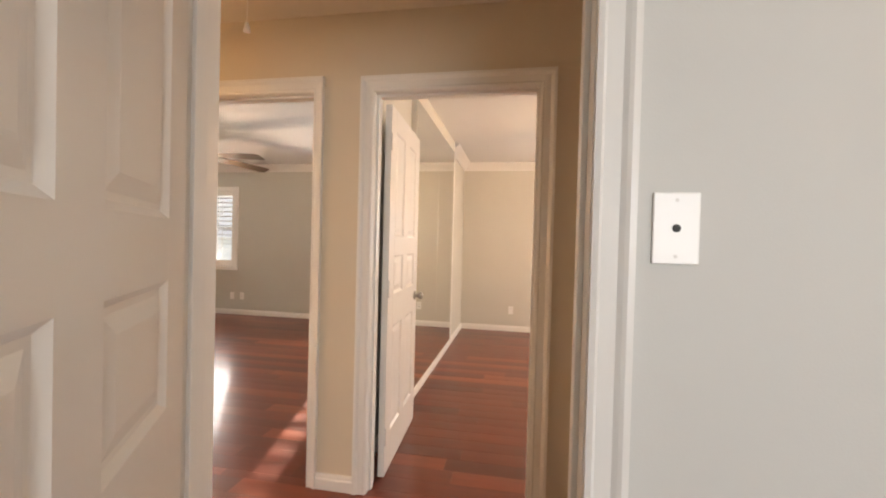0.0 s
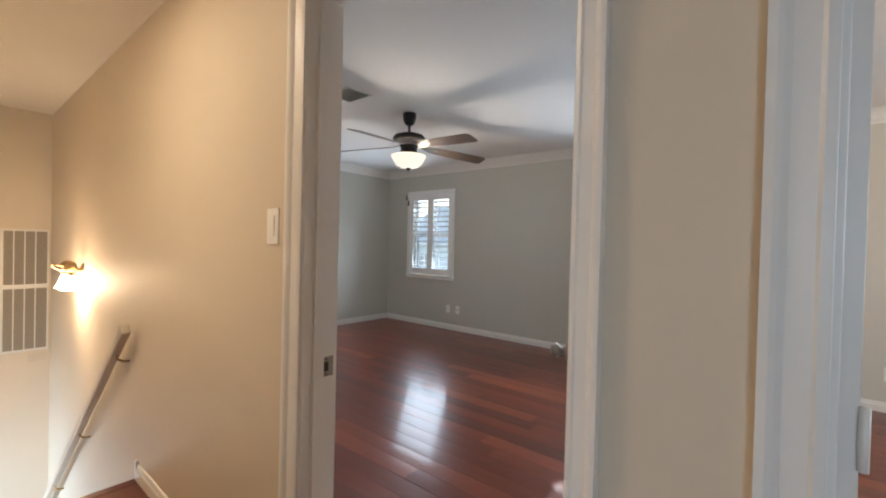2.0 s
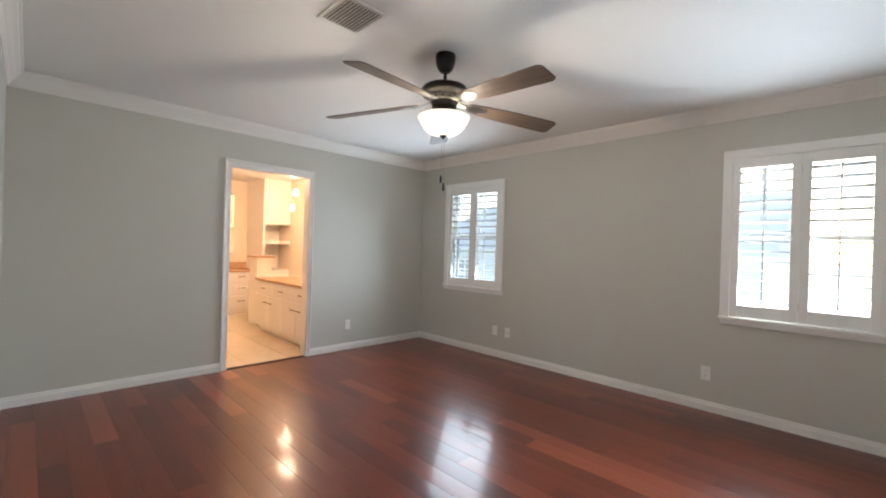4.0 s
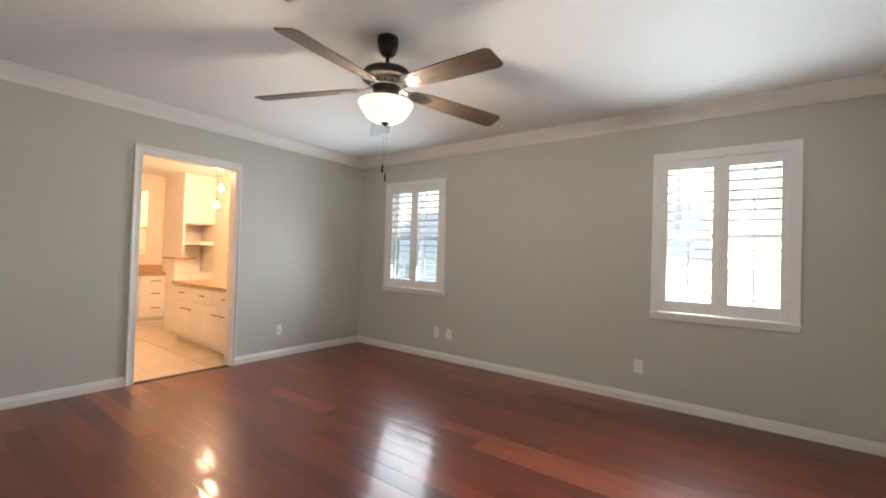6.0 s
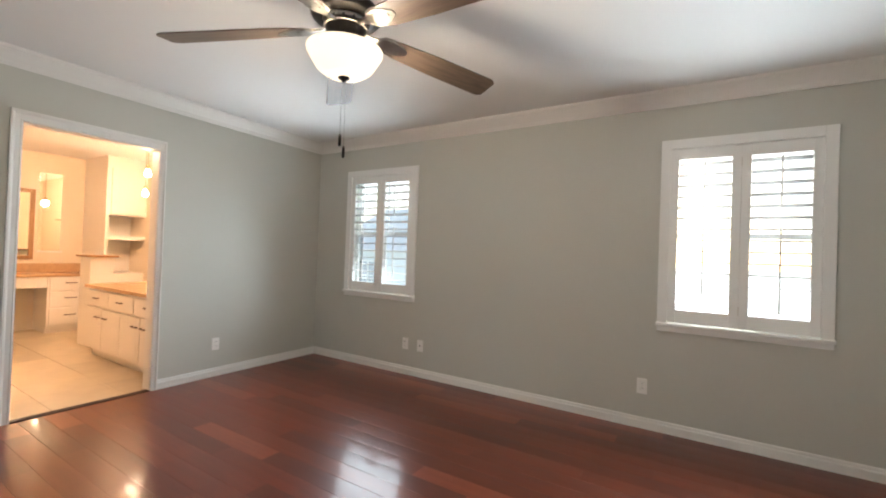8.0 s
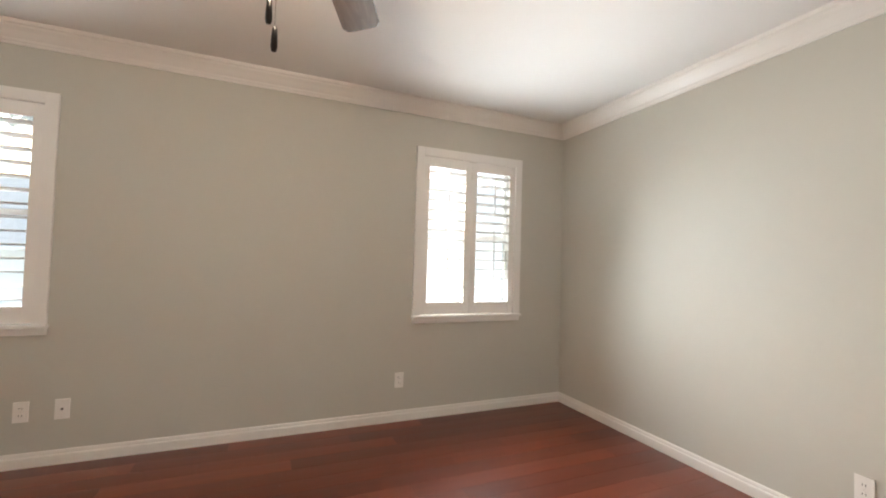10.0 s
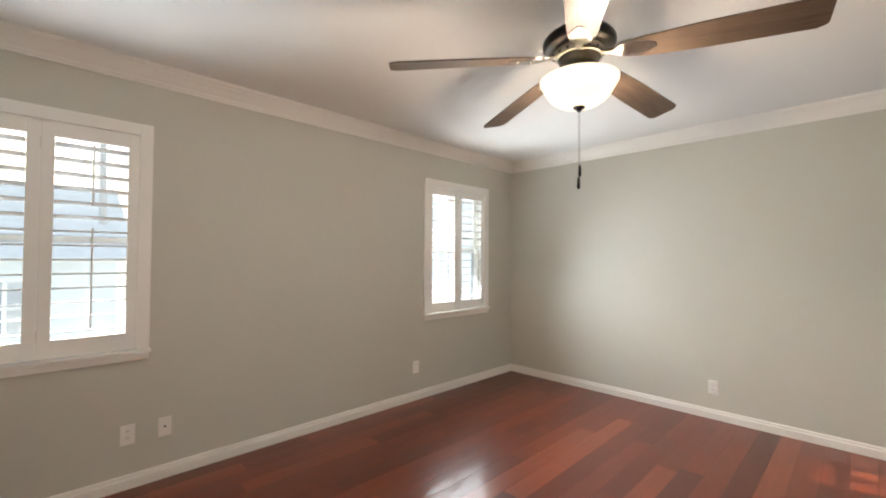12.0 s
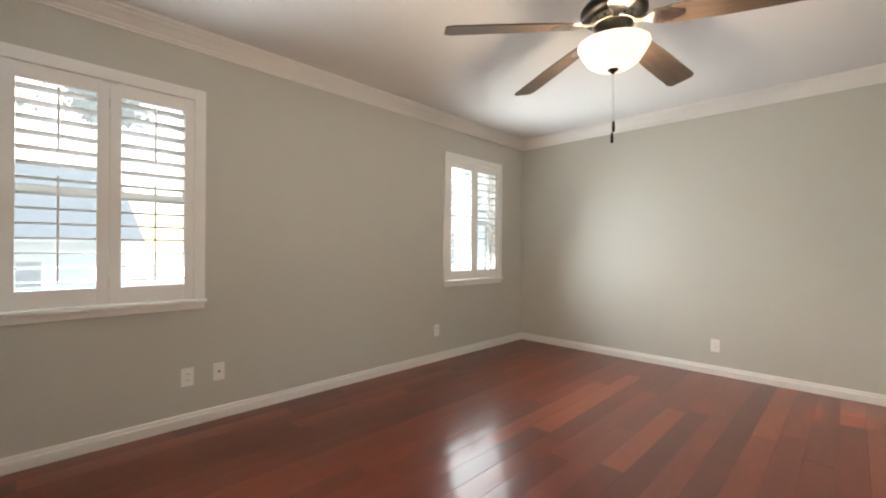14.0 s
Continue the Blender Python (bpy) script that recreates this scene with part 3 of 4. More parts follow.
def panel_door(name, label, m, width, height, handed, knob_kind, group="panel doors"):
    """A six-panel leaf hinged on its own z axis, running along +x, its thickness from y=0 to y=t. handed: the sign of the knob's lever."""
    ob = thing(name, label, "door", m, group)
    t = 0.035
    st, mul = 0.112, 0.105
    rails = [(0.0, 0.21), (0.80, 0.98), (1.20, 1.305), (height - 0.115, height)]
    pw = (width - 2 * st - mul) / 2
    bm = bmesh.new()
    box(bm, 0, 0, 0, st, t, height, 0.0015)
    box(bm, width - st, 0, 0, width, t, height, 0.0015)
    for a, b in rails:
        box(bm, st, 0, a, width - st, t, b)
    for (a0, a1), (b0, b1) in zip(rails, rails[1:]):
        box(bm, st + pw, 0, a1, st + pw + mul, t, b0)
    part("leaf_frame", bm, DOORW, ob)
    for (a0, a1), (b0, b1) in zip(rails, rails[1:]):
        for x0 in (st, st + pw + mul):
            bm = bmesh.new()
            x1, z0, z1 = x0 + pw, a1, b0
            # recessed field with a sloped border and a raised middle, on both faces
            for y_face, s in ((0.0, 1), (t, -1)):
                rings = []
                for inset, depth in ((0.0, 0.0), (0.012, 0.010), (0.022, 0.010), (0.048, 0.003), (0.05, 0.003)):
                    y = y_face + s * depth
                    rings.append([bm.verts.new(p) for p in ((x0 + inset, y, z0 + inset), (x1 - inset, y, z0 + inset), (x1 - inset, y, z1 - inset), (x0 + inset, y, z1 - inset))])
                for ra, rb in zip(rings, rings[1:]):
                    for i in range(4):
                        bm.faces.new((ra[i], ra[(i + 1) % 4], rb[(i + 1) % 4], rb[i]))
                bm.faces.new(rings[-1])
            bmesh.ops.recalc_face_normals(bm, faces=bm.faces)
            part("panel", bm, DOORW, ob)
    kz, kx = 0.90, width - 0.065
    for y0, s in ((0.0, -1), (t, 1)):
        k = part("door_knob", lathe([(0, 0.062), (0.012, 0.061), (0.024, 0.054), (0.028, 0.044), (0.025, 0.034), (0.014, 0.026), (0.011, 0.012), (0.014, 0.010), (0.032, 0.007), (0.033, 0.0)], 24), NICKEL, ob,
                 "satin nickel knob", pose(kx, y0, kz, -90 * s, 0, 0), True)
    part("latch", boxes((width, t * 0.5 - 0.012, kz - 0.028, width + 0.0015, t * 0.5 + 0.012, kz + 0.028)), NICKEL, ob, "nickel latch plate")
    for z in (0.22, 1.02, height - 0.20):
        part("hinge", lathe([(0, 0.048), (0.0065, 0.046), (0.0065, -0.046), (0, -0.048)], 12), DOORW, ob, "painted hinge barrel", pose(-0.004, -0.004 if handed > 0 else t + 0.004, z), True)
    return ob


ang = math.degrees(math.atan2(0.73, -0.312))
panel_door("door_bedroom", "white six-panel door standing partly open beside the bedroom wall", pose(DA[1] - 0.006, AY0 + 0.004, 0.008, 0, 0, ang), 0.81, 2.02, 1, "knob")
panel_door("door_second_room", "white six-panel door standing open against the mirrored wall", pose(DB[0] + 0.046, AY0 + 0.036, 0.008, 0, 0, 92.6), 0.78, 2.01, 1, "knob")
panel_door("door_first_room", "white six-panel door standing half open in the first room", pose(-0.655, SY - 0.012, 0.008, 0, 0, -60) @ pose(0, -0.035, 0), 0.84, 2.02, 1, "knob")
sp = thing("strike_plate", "small brushed nickel strike plate screwed to the door jamb", "strike plate")
part("plate", boxes((DA[0] + 0.0032, AY0 - 0.052, 0.868, DA[0] + 0.0047, AY0 - 0.004, 0.930), bevel=0.0004), NICKEL, sp)
part("latch_hole", boxes((DA[0] + 0.0048, AY0 - 0.040, 0.884, DA[0] + 0.0052, AY0 - 0.022, 0.914)), DARKSLOT, sp, "dark latch hole")
for z in (0.876, 0.922):
    part("screw", lathe([(0.0035, 0), (0.0035, 0.0008), (0, 0.0010)], 10), DARKSLOT, sp, "", pose(DA[0] + 0.0048, AY0 - 0.03, z, 0, 90, 0))

# ---- windows and shutters ----


def window(name, a, b, label):
    """Sash, glass, casing, sill and apron of one window in the north wall; a and b are the casing's outer edges."""
    ob = thing(name, label, "window", kind="structure")
    y = AY1
    w, x0, x1, top = 0.06, a + 0.06, b - 0.06, WZ1 - 0.065
    bv = 0.003
    part("window_frame", boxes((a, y - 0.022, WZ0, x0 + 0.004, y, WZ1), bevel=bv), SHUT, ob)
    part("window_frame", boxes((x1 - 0.004, y - 0.022, WZ0, b, y, WZ1), bevel=bv), SHUT, ob)
    part("window_frame", boxes((x0 + 0.004, y - 0.022, top - 0.004, x1 - 0.004, y, WZ1), bevel=bv), SHUT, ob)
    part("window_sill", boxes((a - 0.006, y - 0.045, WZ0 - 0.022, b + 0.006, y + 0.10, WZ0), bevel=0.005), SHUT, ob)
    part("apron", boxes((a, y - 0.018, WZ0 - 0.062, b, y, WZ0 - 0.022), bevel=0.003), SHUT, ob)
    part("latch", boxes(((a + b) / 2 - 0.035, y - 0.030, WZ1 - 0.082, (a + b) / 2 + 0.035, y - 0.0225, WZ1 - 0.078)), METALW, ob, "thin magnetic catch")
    yo = y + 0.09
    mid = (WZ0 + top) / 2 + 0.02
    for za, zb, dy in ((WZ0, mid, 0.0), (mid - 0.030, top, 0.032)):
        bm = boxes((x0, yo + dy, za, x0 + 0.035, yo + dy + 0.03, zb), (x1 - 0.035, yo + dy, za, x1, yo + dy + 0.03, zb),
                   (x0 + 0.035, yo + dy, za, x1 - 0.035, yo + dy + 0.03, za + 0.035), (x0 + 0.035, yo + dy, zb - 0.032, x1 - 0.035, yo + dy + 0.03, zb))
        part("sash", bm, SHUT, ob)
        xm = (x0 + x1) / 2
        part("muntin", boxes((xm - 0.009, yo + dy + 0.004, za + 0.04, xm + 0.009, yo + dy + 0.026, zb - 0.035)), SHUT, ob)
        for xa, xb in ((x0 + 0.035, xm - 0.009), (xm + 0.009, x1 - 0.035)):
            g = part("pane", boxes((xa, yo + dy + 0.013, za + 0.04, xb, yo + dy + 0.017, zb - 0.035)), GLASS, ob, "clear glass pane")
            g.visible_shadow = False
    return ob


def shutter(m, label):
    """One louvred panel, centred on x, hanging in the plane y=0, its foot at z=0."""
    ob = thing("shutter_panel", label, "shutter", m, "louvred shutters")
    w, h, st, t = 0.4244, WZ1 - 0.069 - WZ0 - 0.006, 0.054, 0.028
    part("stile", boxes((-w / 2, -t / 2, 0, -w / 2 + st, t / 2, h), bevel=0.003), SHUT, ob)
    part("stile", boxes((w / 2 - st, -t / 2, 0, w / 2, t / 2, h), bevel=0.003), SHUT, ob)
    part("bottom_rail", boxes((-w / 2 + st, -t / 2 + 0.001, 0, w / 2 - st, t / 2 - 0.001, 0.096), bevel=0.002), SHUT, ob)
    part("top_rail", boxes((-w / 2 + st, -t / 2 + 0.001, h - 0.078, w / 2 - st, t / 2 - 0.001, h), bevel=0.002), SHUT, ob)
    n = 14
    z0, z1 = 0.096, h - 0.078
    pitch = (z1 - z0) / n
    bm = bmesh.new()
    prof = []
    for i in range(14):
        a = 2 * math.pi * i / 14
        prof.append((0.034 * math.cos(a), 0.0050 * math.sin(a)))
    L = w / 2 - st - 0.001
    ra = [bm.verts.new((-L, py, pz)) for py, pz in prof]
    rb = [bm.verts.new((L, py, pz)) for py, pz in prof]
    for i in range(14):
        bm.faces.new((ra[i], ra[(i + 1) % 14], rb[(i + 1) % 14], rb[i]))
    bm.faces.new(ra[::-1])
    bm.faces.new(rb)
    bmesh.ops.recalc_face_normals(bm, faces=bm.faces)
    first = part("louver", bm, SHUT, ob, "", None, True)
    for i in range(n):
        p = pose(0, 0, z0 + (i + 0.5) * pitch, LOUVER_TILT[i > 7], 0, 0)
        if i == 0:
            first.matrix_basis = p
        else:
            o = new("louver", first.data)
            o.parent = ob
            o.matrix_basis = p
    for za, zb in ((z0 + 0.03, z0 + 8 * pitch - 0.02), (z0 + 9.3 * pitch, z1 - 0.02)):
        part("tilt_bar", boxes((-0.005, -0.046, za, 0.005, -0.036, zb), bevel=0.0015), SHUT, ob, "slim white tilt bar")
    for z in (0.12, h - 0.12):
        part("hinge", boxes((-w / 2 - 0.003, -t / 2 - 0.003, z - 0.03, -w / 2 + 0.003, -t / 2 - 0.0005, z + 0.03)), METALW, ob, "white hinge")
    return ob


LOUVER_TILT = (-5.0, -13.0)     # lower and upper slats, set apart by the split tilt bar
first_shutter = None
for i, (a, b) in enumerate(WIN):
    window("window_%d" % (i + 1), a, b, "white framed sash window with plantation shutters and a sill")
    c = (a + b) / 2
    for s in (-1, 1):
        m = pose(c + s * 0.2125, AY1 + 0.005, WZ0 + 0.005)
        if first_shutter is None:
            first_shutter = shutter(m, "white louvred plantation shutter panel, slats open")
        else:
            copy_thing(first_shutter, m)

# ---- ceiling fans ----


def blade_mesh(r0, r1):
    bm = bmesh.new()
    out = [(r0, 0.045), (r0 + 0.05, 0.056), (r0 + 0.25, 0.068), (r1 - 0.028, 0.073), (r1 - 0.004, 0.058), (r1, 0.050)]
    loop = [(x, w) for x, w in out] + [(x, -w) for x, w in reversed(out)]
    t = 0.006
    top = [bm.verts.new((x, y, t / 2)) for x, y in loop]
    bot = [bm.verts.new((x, y, -t / 2)) for x, y in loop]
    bm.faces.new(top)
    bm.faces.new(bot[::-1])
    k = len(loop)
    for i in range(k):
        bm.faces.new((top[i], bot[i], bot[(i + 1) % k], top[(i + 1) % k]))
    bmesh.ops.recalc_face_normals(bm, faces=bm.faces)
    return bm


def iron_mesh():
    """A cast blade bracket: a neck that flares into a shield under the blade, with two screw heads."""
    bm = bmesh.new()
    out = [(0.080, 0.017), (0.118, 0.012), (0.150, 0.020), (0.172, 0.043), (0.215, 0.050), (0.262, 0.038), (0.300, 0.012)]
    loop = out + [(x, -w) for x, w in reversed(out)]
    top = [bm.verts.new((x, y, -0.006 - 0.010 * min(1.0, (x - 0.08) / 0.08))) for x, y in loop]
    bot = [bm.verts.new((x - 0.004 * (x > 0.2), y * 0.86, -0.016 - 0.010 * min(1.0, (x - 0.08) / 0.08))) for x, y in loop]
    k = len(loop)
    for i in range(k // 2 - 1):
        j = k - 1 - i
        bm.faces.new((top[i], top[i + 1], top[j - 1], top[j]))
        bm.faces.new((bot[i], bot[j], bot[j - 1], bot[i + 1]))
    for i in range(k):
        bm.faces.new((top[i], bot[i], bot[(i + 1) % k], top[(i + 1) % k]))
    for x, y in ((0.205, 0.024), (0.205, -0.024), (0.265, 0.0)):
        bmesh.ops.create_cone(bm, cap_ends=True, segments=10, radius1=0.0065, radius2=0.0045, depth=0.004, matrix=Matrix.Translation((x, y, -0.0275)) @ Matrix.Rotation(math.pi, 4, 'X'))
    bmesh.ops.recalc_face_normals(bm, faces=bm.faces)
    return bm


def fan(cx, cy, ceil, turn, label, lit=True):
    ob = thing("ceiling_fan", label, "ceiling fan", pose(cx, cy, ceil), "ceiling fans")
    part("canopy", lathe([(0, 0), (0.061, 0), (0.064, -0.012), (0.061, -0.055), (0.047, -0.092), (0.030, -0.110), (0.018, -0.115), (0, -0.115)]), BLACKM, ob, "", None, True)
    part("downrod", lathe([(0.0115, -0.11), (0.0115, -0.180)], 16), BLACKM, ob, "", None, True)
    part("motor_housing", lathe([(0, -0.172), (0.025, -0.173), (0.030, -0.182), (0.088, -0.190), (0.134, -0.206), (0.150, -0.228), (0.150, -0.246), (0.138, -0.258), (0.104, -0.263), (0, -0.263)]), BLACKM, ob, "", None, True)
    ring = part("motor_ring", lathe([(0.092, -0.2628), (0.100, -0.266), (0.096, -0.272), (0.092, -0.292), (0.097, -0.296), (0.088, -0.299), (0, -0.299)]), NICKEL, ob, "nickel ring with vent holes", None, True)
    for i in range(14):
        a = 2 * math.pi * i / 14
        part("vent_hole", lathe([(0.0065, 0), (0.0065, 0.0012), (0, 0.0014)], 10), DARKSLOT, ring, "", pose(0.0942 * math.cos(a), 0.0942 * math.sin(a), -0.281, 0, 90, math.degrees(a)))
    part("switch_housing", lathe([(0.088, -0.299), (0.086, -0.305), (0.078, -0.322), (0.075, -0.350), (0.092, -0.362), (0.090, -0.378), (0, -0.378)]), BLACKM, ob, "dark bronze switch housing", None, True)
    part("light_collar", lathe([(0.060, -0.378), (0.112, -0.384), (0.122, -0.393), (0.118, -0.402), (0, -0.402)]), NICKEL, ob, "nickel collar", None, True)
    bowl = part("light_bowl", lathe([(0.150, -0.385), (0.162, -0.391), (0.160, -0.402), (0.149, -0.420), (0.137, -0.442), (0.118, -0.470), (0.085, -0.493), (0.040, -0.505), (0, -0.507)], 36), BOWL if lit else PLASTIC, ob, "lit frosted glass bowl", None, True)
    bowl.visible_shadow = False
    part("finial", lathe([(0, -0.500), (0.026, -0.503), (0.024, -0.511), (0.012, -0.517), (0.009, -0.524), (0, -0.529)], 20), BLACKM, ob, "", None, True)
    bl = None
    arm = None
    for i in range(5):
        rz = turn + 72 * i
        mb = pose(0, 0, -0.278, 0, 0, rz) @ pose(0, 0, -0.018, 0, 4.0, 0) @ pose(0, 0, 0, -13, 0, 0)
        ma = pose(0, 0, -0.272, 0, 0, rz)
        if bl is None:
            bl = part("blade", blade_mesh(0.20, 0.80), BLADE, ob, "walnut brown blade", mb)
            bm = iron_mesh()
            arm = part("blade_iron", bm, NICKEL, ob, "nickel blade bracket", ma @ pose(0, 0, -0.004, 0, 4.0, 0) @ pose(0, 0, 0, -13, 0, 0))
        else:
            o = new("blade", bl.data)
            o.parent, o.matrix_basis = ob, mb
            o = new("blade_iron", arm.data)
            o.parent, o.matrix_basis = ob, ma @ pose(0, 0, -0.004, 0, 4.0, 0) @ pose(0, 0, 0, -13, 0, 0)
    for dx, dy, zl in ((-0.006, -0.006, -0.803), (0.006, 0.006, -0.852)):
        c = part("pull_chain", tube([(dx * 3, dy * 3, -0.37), (dx * 3, dy * 3, -0.40), (dx, dy, -0.52), (dx, dy, zl + 0.05)], 0.0010, 6), NICKEL, ob, "thin pull chain")
        part("chain_fob", lathe([(0, 0.052), (0.005, 0.050), (0.0065, 0.03), (0.0070, 0.01), (0.005, 0.001), (0, 0)], 12), BLACKM, c, "dark chain fob", pose(dx, dy, zl), True)
    return ob


fan(FAN[0], FAN[1], CZ, -6.0, "dark bronze five-blade ceiling fan with a lit glass bowl")
fan(FAN_B[0], FAN_B[1], CZ, 10.0, "dark bronze five-blade ceiling fan in the second room", True)
lamp("fan_bulb_second_room", 'POINT', pose(FAN_B[0], FAN_B[1], 2.03), 23.8, (1.0, 0.72, 0.45), 0.05)

# ---- ceiling vent ----
v = thing("ceiling_vent", "white metal ceiling air vent with louvred slats", "vent", pose(-3.555, 3.485, CZ))
vx, vy = 0.145, 0.125
part("frame", boxes((-vx, -vy, -0.008, -vx + 0.022, vy, 0), (vx - 0.022, -vy, -0.008, vx, vy, 0), (-vx + 0.022, -vy, -0.008, vx - 0.022, -vy + 0.022, 0), (-vx + 0.022, vy - 0.022, -0.008, vx - 0.022, vy, 0)), METALW, v)
part("backing", boxes((-vx + 0.022, -vy + 0.022, -0.002, vx - 0.022, vy - 0.022, -0.0005)), GRILLE_BACK, v, "grey duct behind the slats")
for k in range(11):
    yy = -vy + 0.032 + k * (2 * vy - 0.064) / 10
    part("slat", boxes((-vx + 0.022, -0.0095, -0.0008, vx - 0.022, 0.0095, 0.0008)), METALW, v, "", pose(0, yy, -0.007, 35, 0, 0))

# ---- outlets, switches, small wall plates ----


def plate(name, label, category, m, w=0.07, h=0.115, kind="outlet", group=""):
    """A wall plate whose face looks along its own +y."""
    ob = thing(name, label, category, m, group)
    part("cover_plate", boxes((-w / 2, 0, -h / 2, w / 2, 0.006, h / 2), bevel=0.0022), PLASTIC, ob)
    if kind == "outlet":
        for z in (-0.020, 0.020):
            s = part("socket", boxes((-0.017, 0.006, z - 0.014, 0.017, 0.0075, z + 0.014), bevel=0.0006), PLASTIC, ob)
            for x in (-0.006, 0.006):
                part("slot", boxes((x - 0.0012, 0.0075, z - 0.004, x + 0.0012, 0.0079, z + 0.006)), DARKSLOT, s)
    elif kind == "rocker":
        part("rocker", boxes((-0.016, 0.006, -0.033, 0.016, 0.0095, 0.033), bevel=0.001), PLASTIC, ob)
    elif kind == "jack":
        part("jack_hole", lathe([(0.0065, 0.006), (0.0065, 0.0075), (0.0035, 0.0078), (0, 0.0078)], 16), DARKSLOT, ob, "small dark socket", pose(0, 0, 0, -90, 0, 0))
    for z in ((0,) if kind == "outlet" else (-0.045, 0.045)):
        part("screw", lathe([(0.003, 0.006), (0.003, 0.0066), (0, 0.0068)], 10), METALW, ob, "", pose(0, 0, z, -90, 0, 0))
    return ob


OL = "white plastic duplex outlet low on the grey wall"
for x, kd in ((-4.725, "outlet"), (-4.542, "jack"), (-2.523, "outlet")):
    plate("wall_outlet", OL if kd == "outlet" else "white plastic cable jack plate beside the outlet", "outlet", pose(x, AY1, 0.31, 0, 0, 180), kind=kd, group="wall outlets")
plate("wall_outlet", OL, "outlet", pose(AX1, 4.21, 0.265, 0, 0, 90), group="wall outlets")
plate("wall_outlet", OL, "outlet", pose(AX0, 5.106, 0.305, 0, 0, -90), group="wall outlets")
plate("wall_outlet", "white plastic duplex outlet low on the second room's wall", "outlet", pose(-0.096, AY1, 0.31, 0, 0, 180), group="wall outlets")
plate("light_switch", "white rocker light switch beside the bedroom door", "switch", pose(-2.058, HY1, 1.335, 0, 0, 180), kind="rocker")
plate("jack_plate", "white blank plate with a small cable jack", "wall plate", pose(0.236, SY, 1.317, 0, 0, 180), kind="jack")
ch = thing("door_chime", "small white plastic box on the hall wall", "chime", pose(0.355, HY1, 1.47))
part("cover", boxes((-0.05, -0.03, -0.035, 0.05, 0, 0.035), bevel=0.006), PLASTIC, ch)
part("vent_slot", boxes((-0.03, -0.0306, -0.024, 0.03, -0.030, -0.020)), DARKSLOT, ch)

# ---- hall ----
cabinet = thing("linen_cabinet", "white built-in linen cabinet with bronze pulls at the hall's end", "cabinet")
part("carcass", boxes((CAB_X, HY0 + 0.01, 0.0, CAB_X + 0.6, HY1 - 0.002, CZH)), CAB, cabinet)
for z0, z1 in ((0.10, 1.015), (1.035, 2.36)):
    for y0, y1 in ((0.955, 1.485), (1.500, 2.030)):
        bm = bmesh.new()
        box(bm, CAB_X - 0.018, y0, z0, CAB_X - 0.0005, y1, z1, 0.003)
        d = part("cabinet_door", bm, CAB, cabinet)
        hy = 1.57 if y0 > 1.4 else 1.415
        hz = 1.176 if z0 > 1 else 0.837
        part("pull", tube([(CAB_X - 0.018, hy, hz - 0.05), (CAB_X - 0.045, hy, hz - 0.046), (CAB_X - 0.050, hy, hz - 0.03), (CAB_X - 0.050, hy, hz + 0.03), (CAB_X - 0.045, hy, hz + 0.046), (CAB_X - 0.018, hy, hz + 0.05)], 0.006, 8), HANDLE, d, "dark bronze bar pull", None, True)
cord = thing("attic_pull_cord", "thin white attic pull cord with a small white bell", "cord", pose(-1.06, 1.50, 0))
part("string", tube([(0, 0, CZH), (0.002, 0, 2.3), (0, 0, 2.11)], 0.0015, 6), PLASTIC, cord)
part("bell", lathe([(0, 2.112), (0.006, 2.110), (0.012, 2.085), (0.014, 2.075), (0, 2.074)], 14), PLASTIC, cord, "", None, True)

# ---- stairs, rail, sconce, return grille ----
stairs = thing("staircase", "dark red wooden stair treads leading down between cream walls", "stairs", kind="structure")
rise, tread = 0.187, 0.245
for k in range(11):
    z = -rise * (k + 1)
    x = STAIR_X - tread * k
    part("tread", boxes((x - tread - 0.01, HY0 + 0.01, z - 0.03, x + 0.012, HY1 - 0.003, z), bevel=0.006), FLOORW, stairs, "dark red wooden tread")
    part("riser", boxes((x - 0.002, HY0 + 0.01, z, x + 0.012, HY1 - 0.003, z + rise - 0.031)), TRIM, stairs, "white riser")
part("skirt", boxes((STAIR_X - 0.03, HY1 - 0.014, -0.05, STAIR_X, HY1, 0.096), bevel=0.002), TRIM, stairs, "white skirt end")
part("landing_nosing", boxes((STAIR_X - 0.025, HY0 + 0.002, -0.030, STAIR_X + 0.04, HY1 - 0.003, 0.0005), bevel=0.008), FLOORW, stairs)
slope = Vector((-1.620, 0, -1.289)).normalized()
rail = thing("handrail", "taupe painted wooden handrail on brackets along the stairs", "handrail")
top = Vector((-3.42, HY1 - 0.065, 0.812))
bm = bmesh.new()
box(bm, 0, -0.022, -0.030, 3.3, 0.022, 0.030, 0.012)
rx = slope
rzv = Vector((-slope.z, 0, slope.x)) * -1
ryv = rzv.cross(rx)
mr4 = Matrix(((rx.x, ryv.x, rzv.x, top.x), (rx.y, ryv.y, rzv.y, top.y), (rx.z, ryv.z, rzv.z, top.z), (0, 0, 0, 1)))
part("rail", bm, RAILW, rail, "", mr4)
for s in (0.22, 1.35, 2.5):
    p = top + slope * s
    part("bracket", tube([p + Vector((0, 0, -0.025)), p + Vector((0, 0.0, -0.055)), p + Vector((0, 0.03, -0.075)), p + Vector((0, 0.06, -0.078))], 0.007, 8), BRASS, rail, "brass bracket", None, True)

